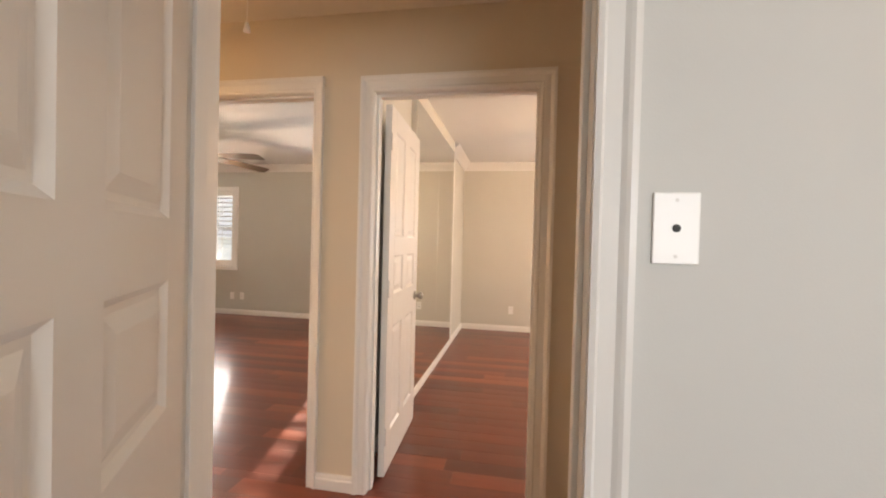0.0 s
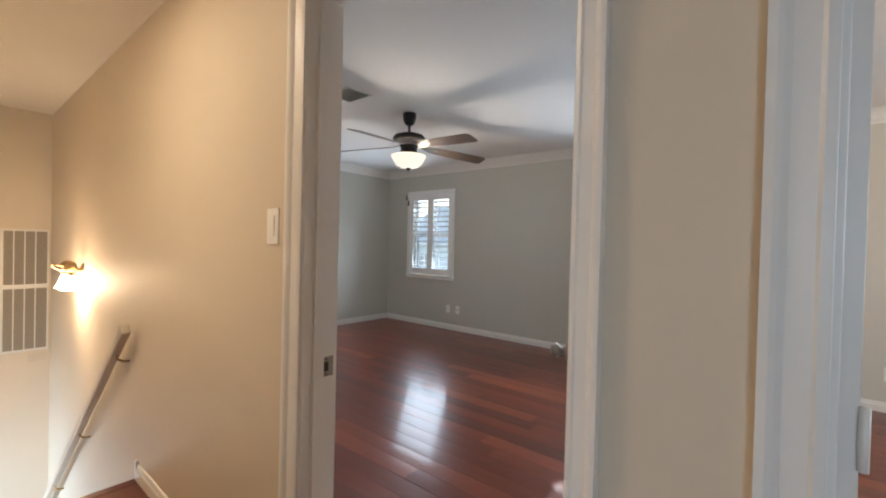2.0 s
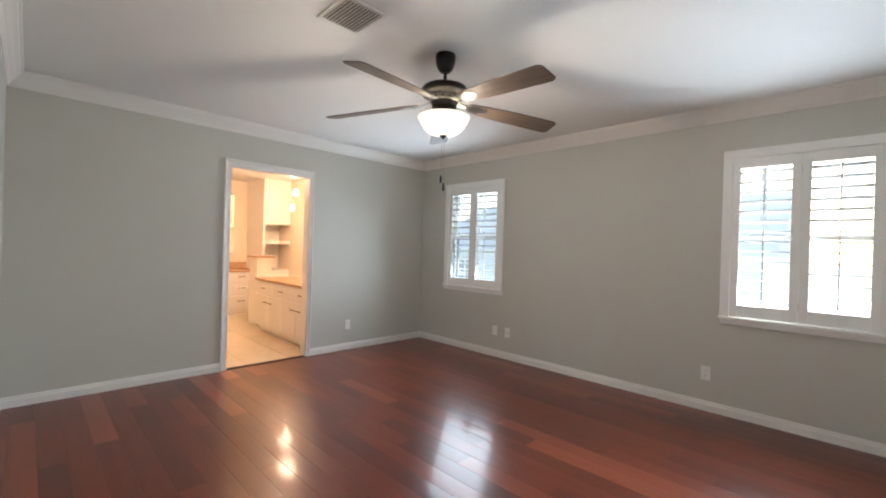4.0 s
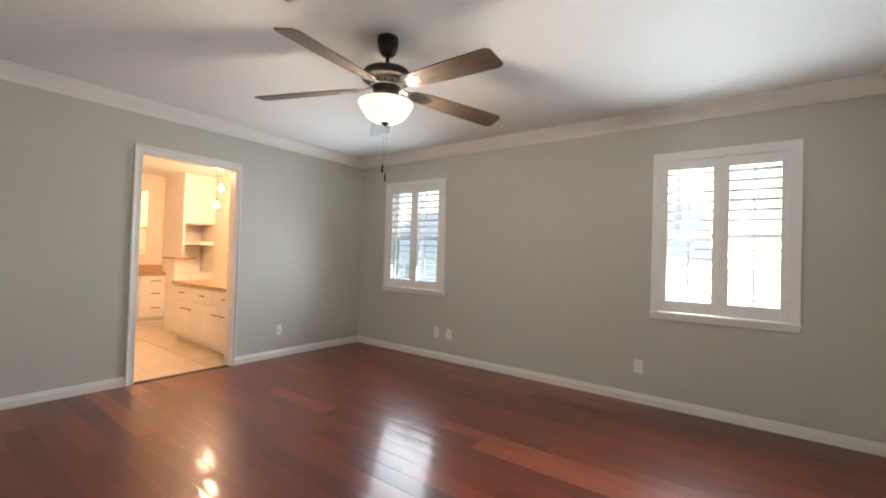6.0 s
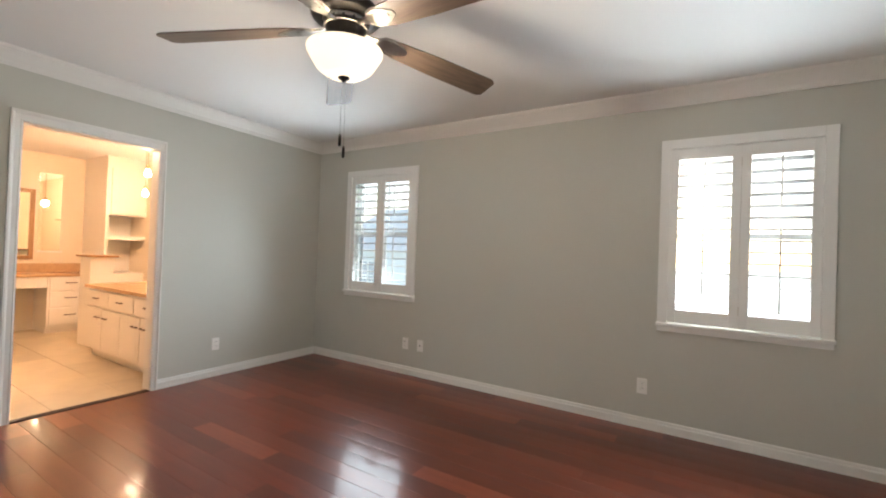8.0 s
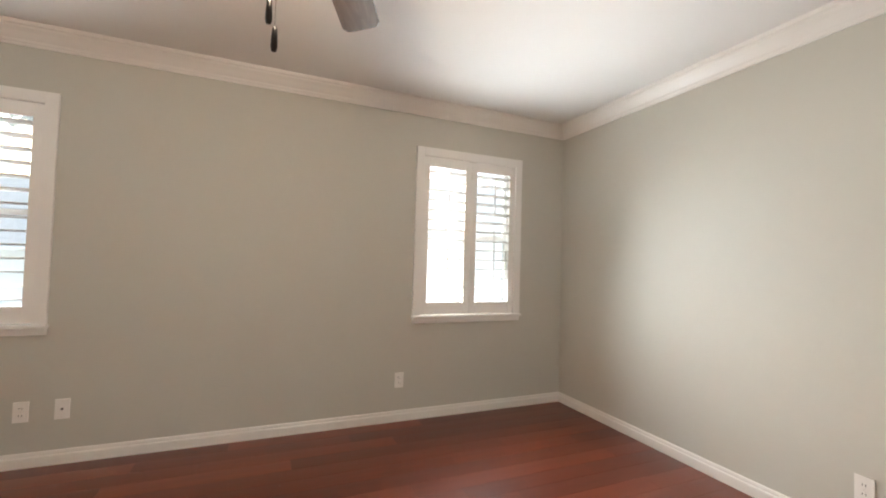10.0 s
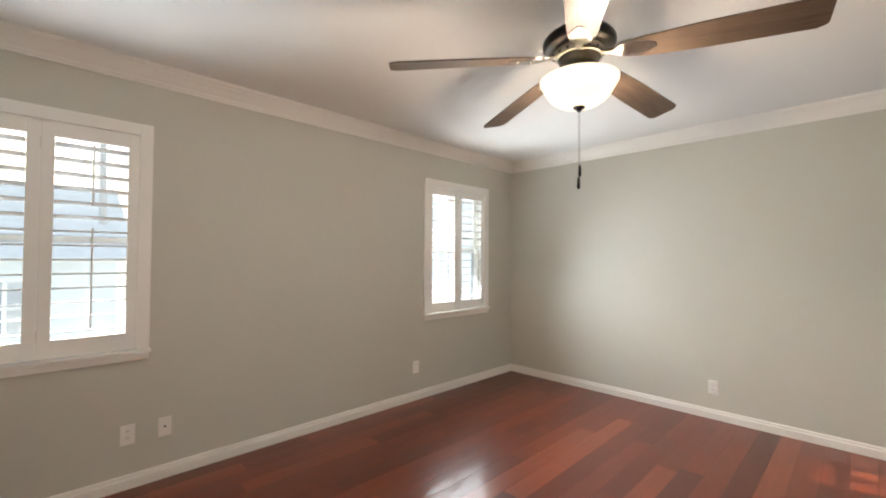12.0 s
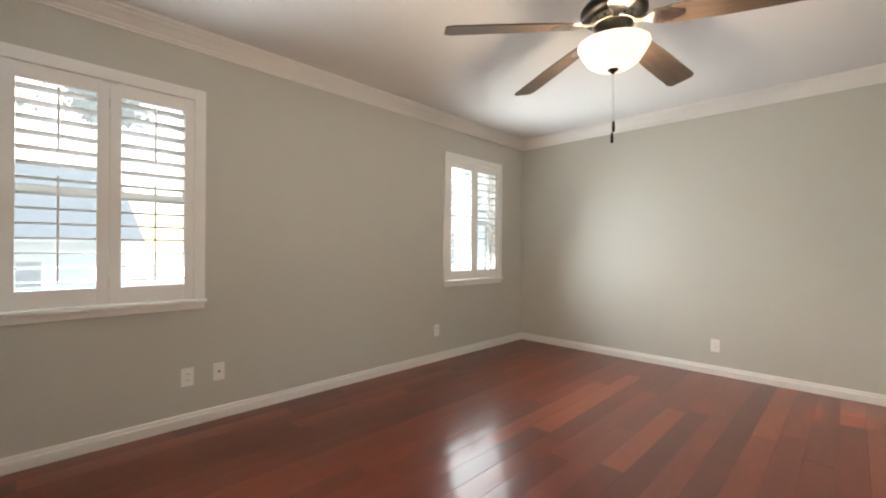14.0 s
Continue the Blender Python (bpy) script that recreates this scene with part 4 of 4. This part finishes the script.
sc = thing("wall_sconce", "bronze wall sconce with lit bell glass shades over the stairs", "wall lamp", pose(-4.80, HY1, 1.01))
part("back_plate", lathe([(0, 0.022), (0.03, 0.020), (0.05, 0.012), (0.058, 0.0)], 24), BRASS, sc, "", pose(0, 0, 0.02, 90, 0, 0), True)
part("body", lathe([(0, 0.052), (0.022, 0.048), (0.044, 0.030), (0.050, 0.0), (0.044, -0.026), (0.024, -0.042), (0, -0.046)], 20), BRASS, sc, "round bronze body", pose(0, -0.085, 0.045), True)
part("stem", tube([(0, -0.005, 0.02), (0, -0.04, 0.03), (0, -0.06, 0.04)], 0.009, 8), BRASS, sc, "", None, True)
for dx in (-0.085, 0.085):
    pts = []
    for k in range(13):
        a = math.pi * 1.15 * k / 12
        pts.append((dx * (0.15 + 0.85 * k / 12), -0.02 - 0.15 * math.sin(a * 0.75), 0.02 + 0.045 * math.sin(a)))
    part("arm", tube(pts, 0.006, 8), BRASS, sc, "", None, True)
    ex, ey, ez = pts[-1]
    s = part("shade", lathe([(0.020, 0.0), (0.030, -0.012), (0.040, -0.045), (0.056, -0.085), (0.066, -0.098), (0.063, -0.099), (0.052, -0.084), (0.036, -0.044), (0.026, -0.012), (0.016, -0.002)], 24), SHADEG, sc, "glowing bell glass shade", pose(ex, ey, ez - 0.01), True)
    s.visible_shadow = False
    part("socket_cup", lathe([(0, 0.02), (0.016, 0.018), (0.022, 0.0), (0.018, -0.012), (0, -0.012)], 16), BRASS, sc, "", pose(ex, ey, ez - 0.004), True)

gr = thing("return_air_grille", "white framed return air grille in two stacked bays", "grille")
gy0, gy1 = 1.715, 2.035
part("frame", boxes((WELL_X, gy0, 0.20, WELL_X + 0.012, gy0 + 0.02, 1.335), (WELL_X, gy1 - 0.012, 0.20, WELL_X + 0.012, gy1, 1.335), (WELL_X, gy0 + 0.02, 0.20, WELL_X + 0.012, gy1 - 0.012, 0.222),
                    (WELL_X, gy0 + 0.02, 1.315, WELL_X + 0.012, gy1 - 0.012, 1.335), (WELL_X, gy0 + 0.02, 0.785, WELL_X + 0.012, gy1 - 0.012, 0.825), bevel=0.002), METALW, gr)
part("filter", boxes((WELL_X, gy0 + 0.02, 0.222, WELL_X + 0.003, gy1 - 0.012, 1.315)), GRILLE_BACK, gr, "dusty grey filter cloth")
for yb in (1.80, 1.872, 1.944):
    for za, zb in ((0.222, 0.785), (0.825, 1.315)):
        part("bar", boxes((WELL_X + 0.003, yb - 0.004, za, WELL_X + 0.010, yb + 0.004, zb)), METALW, gr)

jc = thing("junction_cover", "small cream painted cover plate under the return grille", "wall plate")
part("cover", boxes((WELL_X, 1.90, 0.100, WELL_X + 0.008, 2.035, 0.165), bevel=0.002), RAILW, jc)
for yy in (1.915, 2.02):
    part("screw", lathe([(0.004, 0), (0.004, 0.001), (0, 0.0014)], 10), METALW, jc, "", pose(WELL_X + 0.008, yy, 0.132, 0, 90, 0))

# ---- second room: mirror wall ----
MX = BX0 + 0.045
structure("mirror_soffit", boxes((BX0, 3.15, 2.375, MX, 5.03, CZ)), WALL_B, "painted furring above the mirrored wall", "wall")
mi = thing("wall_mirror", "full-height wall mirror in two sheets with a white edge strip", "mirror")
part("backing_board", boxes((BX0, 3.152, 0.094, MX - 0.006, 5.0, 2.374)), TRIM, mi)
for ya, yb in ((3.152, 4.075), (4.077, 5.0)):
    part("mirror_sheet", boxes((MX - 0.0058, ya, 0.125, MX, yb, 2.374), bevel=0.001), MIRROR, mi)
part("bottom_channel", boxes((MX - 0.0058, 3.152, 0.094, MX + 0.004, 5.0, 0.124), bevel=0.001), TRIM, mi, "white bottom channel")
part("edge_strip", boxes((BX0, 5.0, 0.094, MX + 0.006, 5.03, 2.374), bevel=0.002), TRIM, mi, "white edge strip")

# ---- bathroom ----


def bath_door(parent, x0, x1, z0, z1, yf, pull, name="door"):
    d = part(name, boxes((x0, yf - 0.018, z0, x1, yf - 0.0005, z1), bevel=0.004), CAB, parent)
    part("field", boxes((x0 + 0.05, yf - 0.020, z0 + 0.05, x1 - 0.05, yf - 0.0181, z1 - 0.05), bevel=0.0005) if name == "door" else boxes((x0 + 0.02, yf - 0.0195, z0 + 0.02, x1 - 0.02, yf - 0.0181, z1 - 0.02)), CAB, d)
    cx, cz = pull
    part("pull", tube([(cx - 0.045, yf - 0.018, cz), (cx - 0.040, yf - 0.040, cz), (cx + 0.040, yf - 0.040, cz), (cx + 0.045, yf - 0.018, cz)], 0.006, 8), HANDLE, d, "dark bronze pull")


VY, VX0, VX1, VZ = 4.70, -7.88, AX0 - 0.13, 0.735
van = thing("bathroom_vanity", "white painted vanity cabinet with drawers over doors", "cabinet")
part("carcass", boxes((VX0, VY, 0.09, VX1, BATH_Y1 - 0.002, VZ)), CAB, van)
part("toe_kick", boxes((VX0 + 0.03, VY + 0.05, 0.0, VX1, VY + 0.07, 0.09)), CAB, van)
for k in range(3):
    x0 = VX0 + 0.012 + k * 0.565
    bath_door(van, x0, x0 + 0.553, 0.555, 0.715, VY, (x0 + 0.28, 0.64), "drawer")
for k in range(4):
    x0 = VX0 + 0.012 + k * 0.424
    bath_door(van, x0, x0 + 0.412, 0.11, 0.535, VY, (x0 + (0.33 if k % 2 == 0 else 0.08), 0.445))
vt = thing("vanity_top", "tan stone vanity top with a backsplash", "countertop")
part("slab", boxes((VX0 - 0.02, VY - 0.03, VZ + 0.001, VX1, BATH_Y1 - 0.002, VZ + 0.036), bevel=0.005), STONE, vt)
part("backsplash", boxes((VX0 + 0.3, BATH_Y1 - 0.025, VZ + 0.037, VX1, BATH_Y1 - 0.002, VZ + 0.18), bevel=0.002), STONE, vt)
bl = thing("low_partition", "white half-height partition with a wooden cap beside the vanity", "partition")
part("body", boxes((-8.55, 4.83, 0.0, -8.25, 5.06, 1.05), bevel=0.002), CAB, bl)
part("cap", boxes((-8.58, 4.79, 1.05, -8.22, 5.10, 1.072), bevel=0.004), FRAMEW, bl)

DX, DZ = -9.45, 0.745
desk = thing("dressing_desk", "white built-in dressing desk with three drawers and a knee space", "desk")
part("drawer_unit", boxes((BATH_X + 0.002, 4.78, 0.07, DX, 5.26, DZ)), CAB, desk)
part("plinth", boxes((BATH_X + 0.002, 4.78, 0.0, DX - 0.03, 5.26, 0.07)), CAB, desk)
part("apron_drawer", boxes((DX - 0.3, 3.95, DZ - 0.14, DX - 0.01, 4.78, DZ)), CAB, desk)
part("side_panel", boxes((BATH_X + 0.002, 3.90, 0.0, DX, 3.95, DZ)), CAB, desk)
for z0, z1 in ((0.10, 0.33), (0.345, 0.545), (0.56, 0.73)):
    d = part("drawer", boxes((DX + 0.0005, 4.80, z0, DX + 0.018, 5.24, z1), bevel=0.004), CAB, desk)
    zc = (z0 + z1) / 2 + 0.02
    part("pull", tube([(DX + 0.018, 4.96, zc), (DX + 0.040, 4.965, zc), (DX + 0.040, 5.075, zc), (DX + 0.018, 5.08, zc)], 0.006, 8), HANDLE, d, "dark bronze pull")
dt = thing("desk_top", "tan stone desk top with a low backsplash", "countertop")
part("slab", boxes((BATH_X + 0.002, 3.88, DZ + 0.001, DX + 0.02, 5.28, DZ + 0.036), bevel=0.005), STONE, dt)
part("backsplash", boxes((BATH_X + 0.002, 3.88, DZ + 0.037, BATH_X + 0.022, 5.28, DZ + 0.16), bevel=0.002), STONE, dt)
mr = thing("bath_mirror", "tall bathroom mirror above the dressing desk", "mirror")
part("mirror_sheet", boxes((BATH_X + 0.001, 4.79, 1.08, BATH_X + 0.007, 5.03, 2.16), bevel=0.001), MIRROR, mr)
part("ledge", boxes((BATH_X + 0.001, 4.77, 1.055, BATH_X + 0.04, 5.05, 1.079), bevel=0.003), CAB, mr, "white ledge")
fm = thing("framed_mirror", "small mirror in a honey oak frame on the bathroom wall", "mirror")
part("frame", boxes((BATH_X + 0.001, 4.35, 0.96, BATH_X + 0.025, 4.40, 1.92), (BATH_X + 0.001, 4.70, 0.96, BATH_X + 0.025, 4.75, 1.92), (BATH_X + 0.001, 4.40, 1.87, BATH_X + 0.025, 4.70, 1.92), (BATH_X + 0.001, 4.40, 0.96, BATH_X + 0.025, 4.70, 1.01), bevel=0.003), FRAMEW, fm)
part("mirror_sheet", boxes((BATH_X + 0.003, 4.40, 1.01, BATH_X + 0.010, 4.70, 1.87)), MIRROR, fm)

HX = -9.20
hu = thing("linen_hutch", "white linen hutch with open niches under an upper cupboard", "cabinet")
y0, y1 = 5.24, BATH_Y1 - 0.002
part("base", boxes((BATH_X + 0.002, y0 + 0.045, 0.0, HX, y1, 0.79)), CAB, hu)
part("side", boxes((BATH_X + 0.002, y0 + 0.045, 0.79, HX, y0 + 0.08, 2.44)), CAB, hu)
part("back", boxes((BATH_X + 0.002, y0 + 0.08, 0.79, BATH_X + 0.30, y1, 1.615)), CAB, hu)
part("shelf", boxes((BATH_X + 0.30, y0 + 0.08, 1.268, HX, y1, 1.322)), CAB, hu)
part("upper_box", boxes((BATH_X + 0.002, y0 + 0.08, 1.615, HX, y1, 2.44)), CAB, hu)
part("upper_door", boxes((HX + 0.0005, y0 + 0.10, 1.635, HX + 0.018, y1 - 0.05, 2.28), bevel=0.004), CAB, hu)


def pendant(x, y, zb, ceil, label):
    ob = thing("pendant_light", label, "pendant light", pose(x, y, 0), "bath pendants")
    part("ceiling_rose", lathe([(0, ceil), (0.05, ceil), (0.045, ceil - 0.02), (0, ceil - 0.025)], 20), BRASS, ob, "", None, True)
    part("cord", tube([(0, 0, ceil - 0.02), (0, 0, zb + 0.09)], 0.003, 6), BRASS, ob)
    part("socket", lathe([(0, zb + 0.10), (0.016, zb + 0.095), (0.018, zb + 0.05), (0, zb + 0.048)], 14), BRASS, ob, "", None, True)
    g = part("bulb", lathe([(0.014, zb + 0.05), (0.022, zb + 0.03), (0.034, zb), (0.030, zb - 0.024), (0.015, zb - 0.038), (0, zb - 0.041)], 18), BULBG, ob, "glowing bulb", None, True)
    g.visible_shadow = False


pendant(-7.55, 5.09, 2.03, 2.44, "brass pendant light with a bare glowing bulb")
pendant(-8.15, 5.32, 1.86, 2.44, "brass pendant light with a bare glowing bulb, hung lower")
fl = thing("flush_ceiling_light", "round lit flush ceiling light in the bathroom", "ceiling light", pose(-7.7, 3.95, 2.44))
part("rim", lathe([(0.16, 0), (0.165, -0.015), (0.155, -0.02), (0.15, 0)], 28), BRASS, fl, "", None, True)
g = part("diffuser", lathe([(0.152, -0.015), (0.135, -0.05), (0.08, -0.075), (0, -0.085)], 28), BOWL, fl, "lit frosted diffuser", None, True)
g.visible_shadow = False
ts = thing("glass_shelf", "small wooden wall shelf in the bathroom", "shelf")
part("board", boxes((-7.95, BATH_Y1 - 0.13, 1.60, -7.45, BATH_Y1 - 0.002, 1.625), bevel=0.003), FRAMEW, ts)

# ---- outdoors ----
GRASS = mat("dry_lawn", (0.09, 0.12, 0.05), 0.9, var=0.3, scale=0.6, fine=8, bump=0.5)
structure("ground", boxes((-400, -400, -3.4, 400, 400, -3.1)), GRASS, "lawn around the house", "ground")
SIDING = mat("pale_blue_siding", (0.74, 0.80, 0.85), 0.6, var=0.06, scale=1.5, fine=30, bump=0.05)
ROOFM = mat("grey_shingles", (0.44, 0.44, 0.45), 0.85, var=0.2, scale=4, fine=30, bump=0.1)
HGLASS = mat("dark_window_glass", (0.10, 0.13, 0.16), 0.08, var=0.1, bump=0.0)


def neighbour_house(x0, x1, y, eave, windows):
    """A clapboard house whose long side faces the windows, with a gable roof and a gutter."""
    house = thing("neighbour_house", "pale blue clapboard neighbouring house with a grey roof", "house", group="neighbouring houses")
    part("wall", boxes((x0, y, -3.1, x1, y + 8, eave)), SIDING, house)
    z = -3.0
    while z < eave - 0.2:
        part("siding_board", boxes((x0 + 0.02, y - 0.025, z, x1 - 0.02, y - 0.0005, z + 0.19), bevel=0.004), SIDING, house)
        z += 0.2
    bm = bmesh.new()
    sweep(bm, [(-0.5, eave), (8.5, eave), (4.0, eave + 2.3)], (x0 - 0.4, y, 0), (x1 + 0.4, y, 0), (0, 1, 0))
    part("roof", bm, ROOFM, house)
    part("gutter", boxes((x0 - 0.4, y - 0.58, eave - 0.08, x1 + 0.4, y - 0.50, eave + 0.01), bevel=0.01), TRIM, house, "white gutter")
    for hx in windows:
        w = part("window", boxes((hx - 0.55, y - 0.07, eave - 1.85, hx + 0.55, y - 0.0255, eave - 0.45), bevel=0.006), TRIM, house)
        for dx in (-0.25, 0.25):
            for za, zb in ((-1.76, -1.18), (-1.12, -0.54)):
                part("pane", boxes((hx + dx - 0.21, y - 0.078, eave + za, hx + dx + 0.21, y - 0.0705, eave + zb)), HGLASS, w, "dark glass pane")


neighbour_house(-17.0, -3.6, 17.0, 1.3, (-14.8, -11.6, -8.4, -5.6))
neighbour_house(2.0, 13.0, 15.0, 2.3, (6.5, 10.0))

BARK = mat("grey_bark", (0.13, 0.10, 0.075), 0.9, var=0.3, scale=6, fine=40, bump=0.3)
LEAF = mat("green_leaves", (0.075, 0.115, 0.035), 0.6, var=0.35, scale=1.5, fine=20, bump=0.0)


def tree(x, y, ground, trunk_top, cz, rx, rz, n, seed, label):
    rg = random.Random(seed)
    ob = thing("tree", label, "tree", pose(x, y, ground), "trees behind the house")
    bm = bmesh.new()

    def limb(p, q, r0, r1, segs=8):
        d = (q - p).normalized().to_track_quat('Z', 'Y')
        a = [bm.verts.new(p + d @ Vector((r0 * math.cos(6.2832 * k / segs), r0 * math.sin(6.2832 * k / segs), 0))) for k in range(segs)]
        b_ = [bm.verts.new(q + d @ Vector((r1 * math.cos(6.2832 * k / segs), r1 * math.sin(6.2832 * k / segs), 0))) for k in range(segs)]
        for k in range(segs):
            bm.faces.new((a[k], a[(k + 1) % segs], b_[(k + 1) % segs], b_[k]))
    h = trunk_top - ground
    limb(Vector((0, 0, 0)), Vector((0.05, 0, h * 0.5)), 0.12, 0.10)
    limb(Vector((0.05, 0, h * 0.5)), Vector((0, 0.05, h)), 0.10, 0.08)
    tips = []
    for k in range(9):
        a = 6.2832 * k / 9 + rg.uniform(-0.3, 0.3)
        q = Vector((math.cos(a) * rx * rg.uniform(0.4, 0.8), math.sin(a) * rx * rg.uniform(0.4, 0.8), cz - ground + rg.uniform(-0.5, 0.7) * rz))
        limb(Vector((0, 0.05, h - 0.1)), q, 0.07, 0.02, 6)
        tips.append(q)
    part("trunk", bm, BARK, ob)
    vs, fs = [], []
    for k in range(n):
        c = rg.choice(tips) * 0.5 + Vector((rg.gauss(0, rx * 0.38), rg.gauss(0, rx * 0.38), 0))
        c.y *= 0.45
        c.z = (cz - ground) + rg.uniform(-rz, rz) * (1.0 - 0.25 * rg.random())
        if c.z < cz - ground - rz or c.z > cz - ground + rz:
            continue
        q = Euler((rg.uniform(0, 6.28), rg.uniform(0, 6.28), rg.uniform(0, 6.28))).to_matrix()
        s = rg.uniform(0.07, 0.15)
        i0 = len(vs)
        for u, w in ((-1, 0), (0, 0.55), (1, 0), (0, -0.55)):
            vs.append(tuple(c + q @ Vector((u * s, w * s, 0))))
        fs.append((i0, i0 + 1, i0 + 2, i0 + 3))
    me = bpy.data.meshes.new("crown")
    me.from_pydata(vs, [], fs)
    me.materials.append(LEAF)
    cr = new("crown", me)
    cr.parent = ob
    return ob


# crowns added along the sun's path to shade the windows and leave dappled patches
tree(-7.95, 18.6, -3.1, 4.7, 5.50, 2.1, 0.90, 9000, 3, "leafy green tree with a grey trunk, added on the lawn to screen the sun")
tree(-3.80, 18.4, -3.1, 4.7, 6.05, 0.66, 1.45, 15000, 5, "leafy green tree with a grey trunk, added on the lawn to screen the sun")

# ---- floor boards ----


def board_mesh(L, w, t=0.015, c=0.0007, sag=0.0006):
    """One board with a slightly crowned face and eased edges."""
    x, y = L / 2, w / 2
    crown = [(y - c) * f for f in (-1, -0.6, -0.2, 0.2, 0.6, 1)]
    strips = [([(p, -sag * (p / y) ** 2) for p in crown], True),
              ([(-y, -t), (-y, -c - sag), (-y + c, -sag)], False), ([(y - c, -sag), (y, -c - sag), (y, -t)], False)]
    vs, fs, soft = [], [], []
    for row, smooth in strips:
        o, k = len(vs), len(row)
        vs += [(-x, p, q) for p, q in row] + [(x, p, q) for p, q in row]
        for i in range(k - 1):
            fs.append((o + i, o + k + i, o + k + i + 1, o + i + 1))
            soft.append(smooth)
    o = len(vs)
    vs += [(sx, sy, sz) for sx in (-x, x) for sy, sz in ((-y, -t), (-y + c, -sag), (0.0, 0.0), (y - c, -sag), (y, -t))]
    fs += [tuple(range(o, o + 5)), tuple(range(o + 5, o + 10))[::-1]]
    soft += [False, False]
    me = bpy.data.meshes.new("floor_board")
    me.from_pydata(vs, [], fs)
    me.polygons.foreach_set("use_smooth", soft)
    me.materials.append(FLOORW)
    return me


def boards(x0, x1, y0, y1, w, rng, joined=None):
    """Boards along x that fill a rectangle, with random end joints."""
    ys = y0
    while ys < y1 - 0.004:
        yw = min(w, y1 - ys)
        x = x0
        L = rng.uniform(0.3, 1.3)
        while x < x1 - 0.004:
            L = min(L, x1 - x)
            if x1 - x - L < 0.15:
                L = x1 - x
            ob = new("floor_board", board_mesh(L - 0.0004, yw - 0.0004))
            ob.parent = floor
            ob.location = (x + L / 2, ys + yw / 2, rng.uniform(-0.0003, 0.0))
            ob.rotation_euler = (radians(rng.uniform(-0.10, 0.10)), radians(rng.uniform(-0.02, 0.02)), 0)
            x += L
            L = rng.uniform(0.7, 1.6)
        ys += w


rng = random.Random(7)
boards(AX0 + 0.001, AX1 - 0.001, AY0 - 0.058, AY1 - 0.001, 0.127, rng)
boards(STAIR_X + 0.04, CAB_X, HY0 + 0.001, HY1 + 0.0565, 0.127, rng)
boards(BX0 + 0.001, BX1, AY0 - 0.058, AY1 - 0.001, 0.127, rng)
boards(-2.2, 2.6, -1.0, HY0, 0.20, rng)

# ---- bathroom tiles ----
tm = bpy.data.meshes.new("floor_tile")
q, c = 0.2248, 0.0015
tm.from_pydata([(-q, -q, -0.008), (q, -q, -0.008), (q, q, -0.008), (-q, q, -0.008), (-q, -q, -c), (q, -q, -c), (q, q, -c), (-q, q, -c), (-q + c, -q + c, 0), (q - c, -q + c, 0), (q - c, q - c, 0), (-q + c, q - c, 0)], [],
               [(0, 1, 5, 4), (1, 2, 6, 5), (2, 3, 7, 6), (3, 0, 4, 7), (4, 5, 9, 8), (5, 6, 10, 9), (6, 7, 11, 10), (7, 4, 8, 11), (8, 9, 10, 11)])
tm.materials.append(TILE)
ix = AX0 - 0.05 - 0.226
while ix > BATH_X + 0.2:
    iy = BATH_Y0 + 0.23
    while iy < BATH_Y1 - 0.1:
        o = new("floor_tile", tm)
        o.parent = bath_floor
        o.location = (ix, iy, 0)
        iy += 0.452
    ix -= 0.452
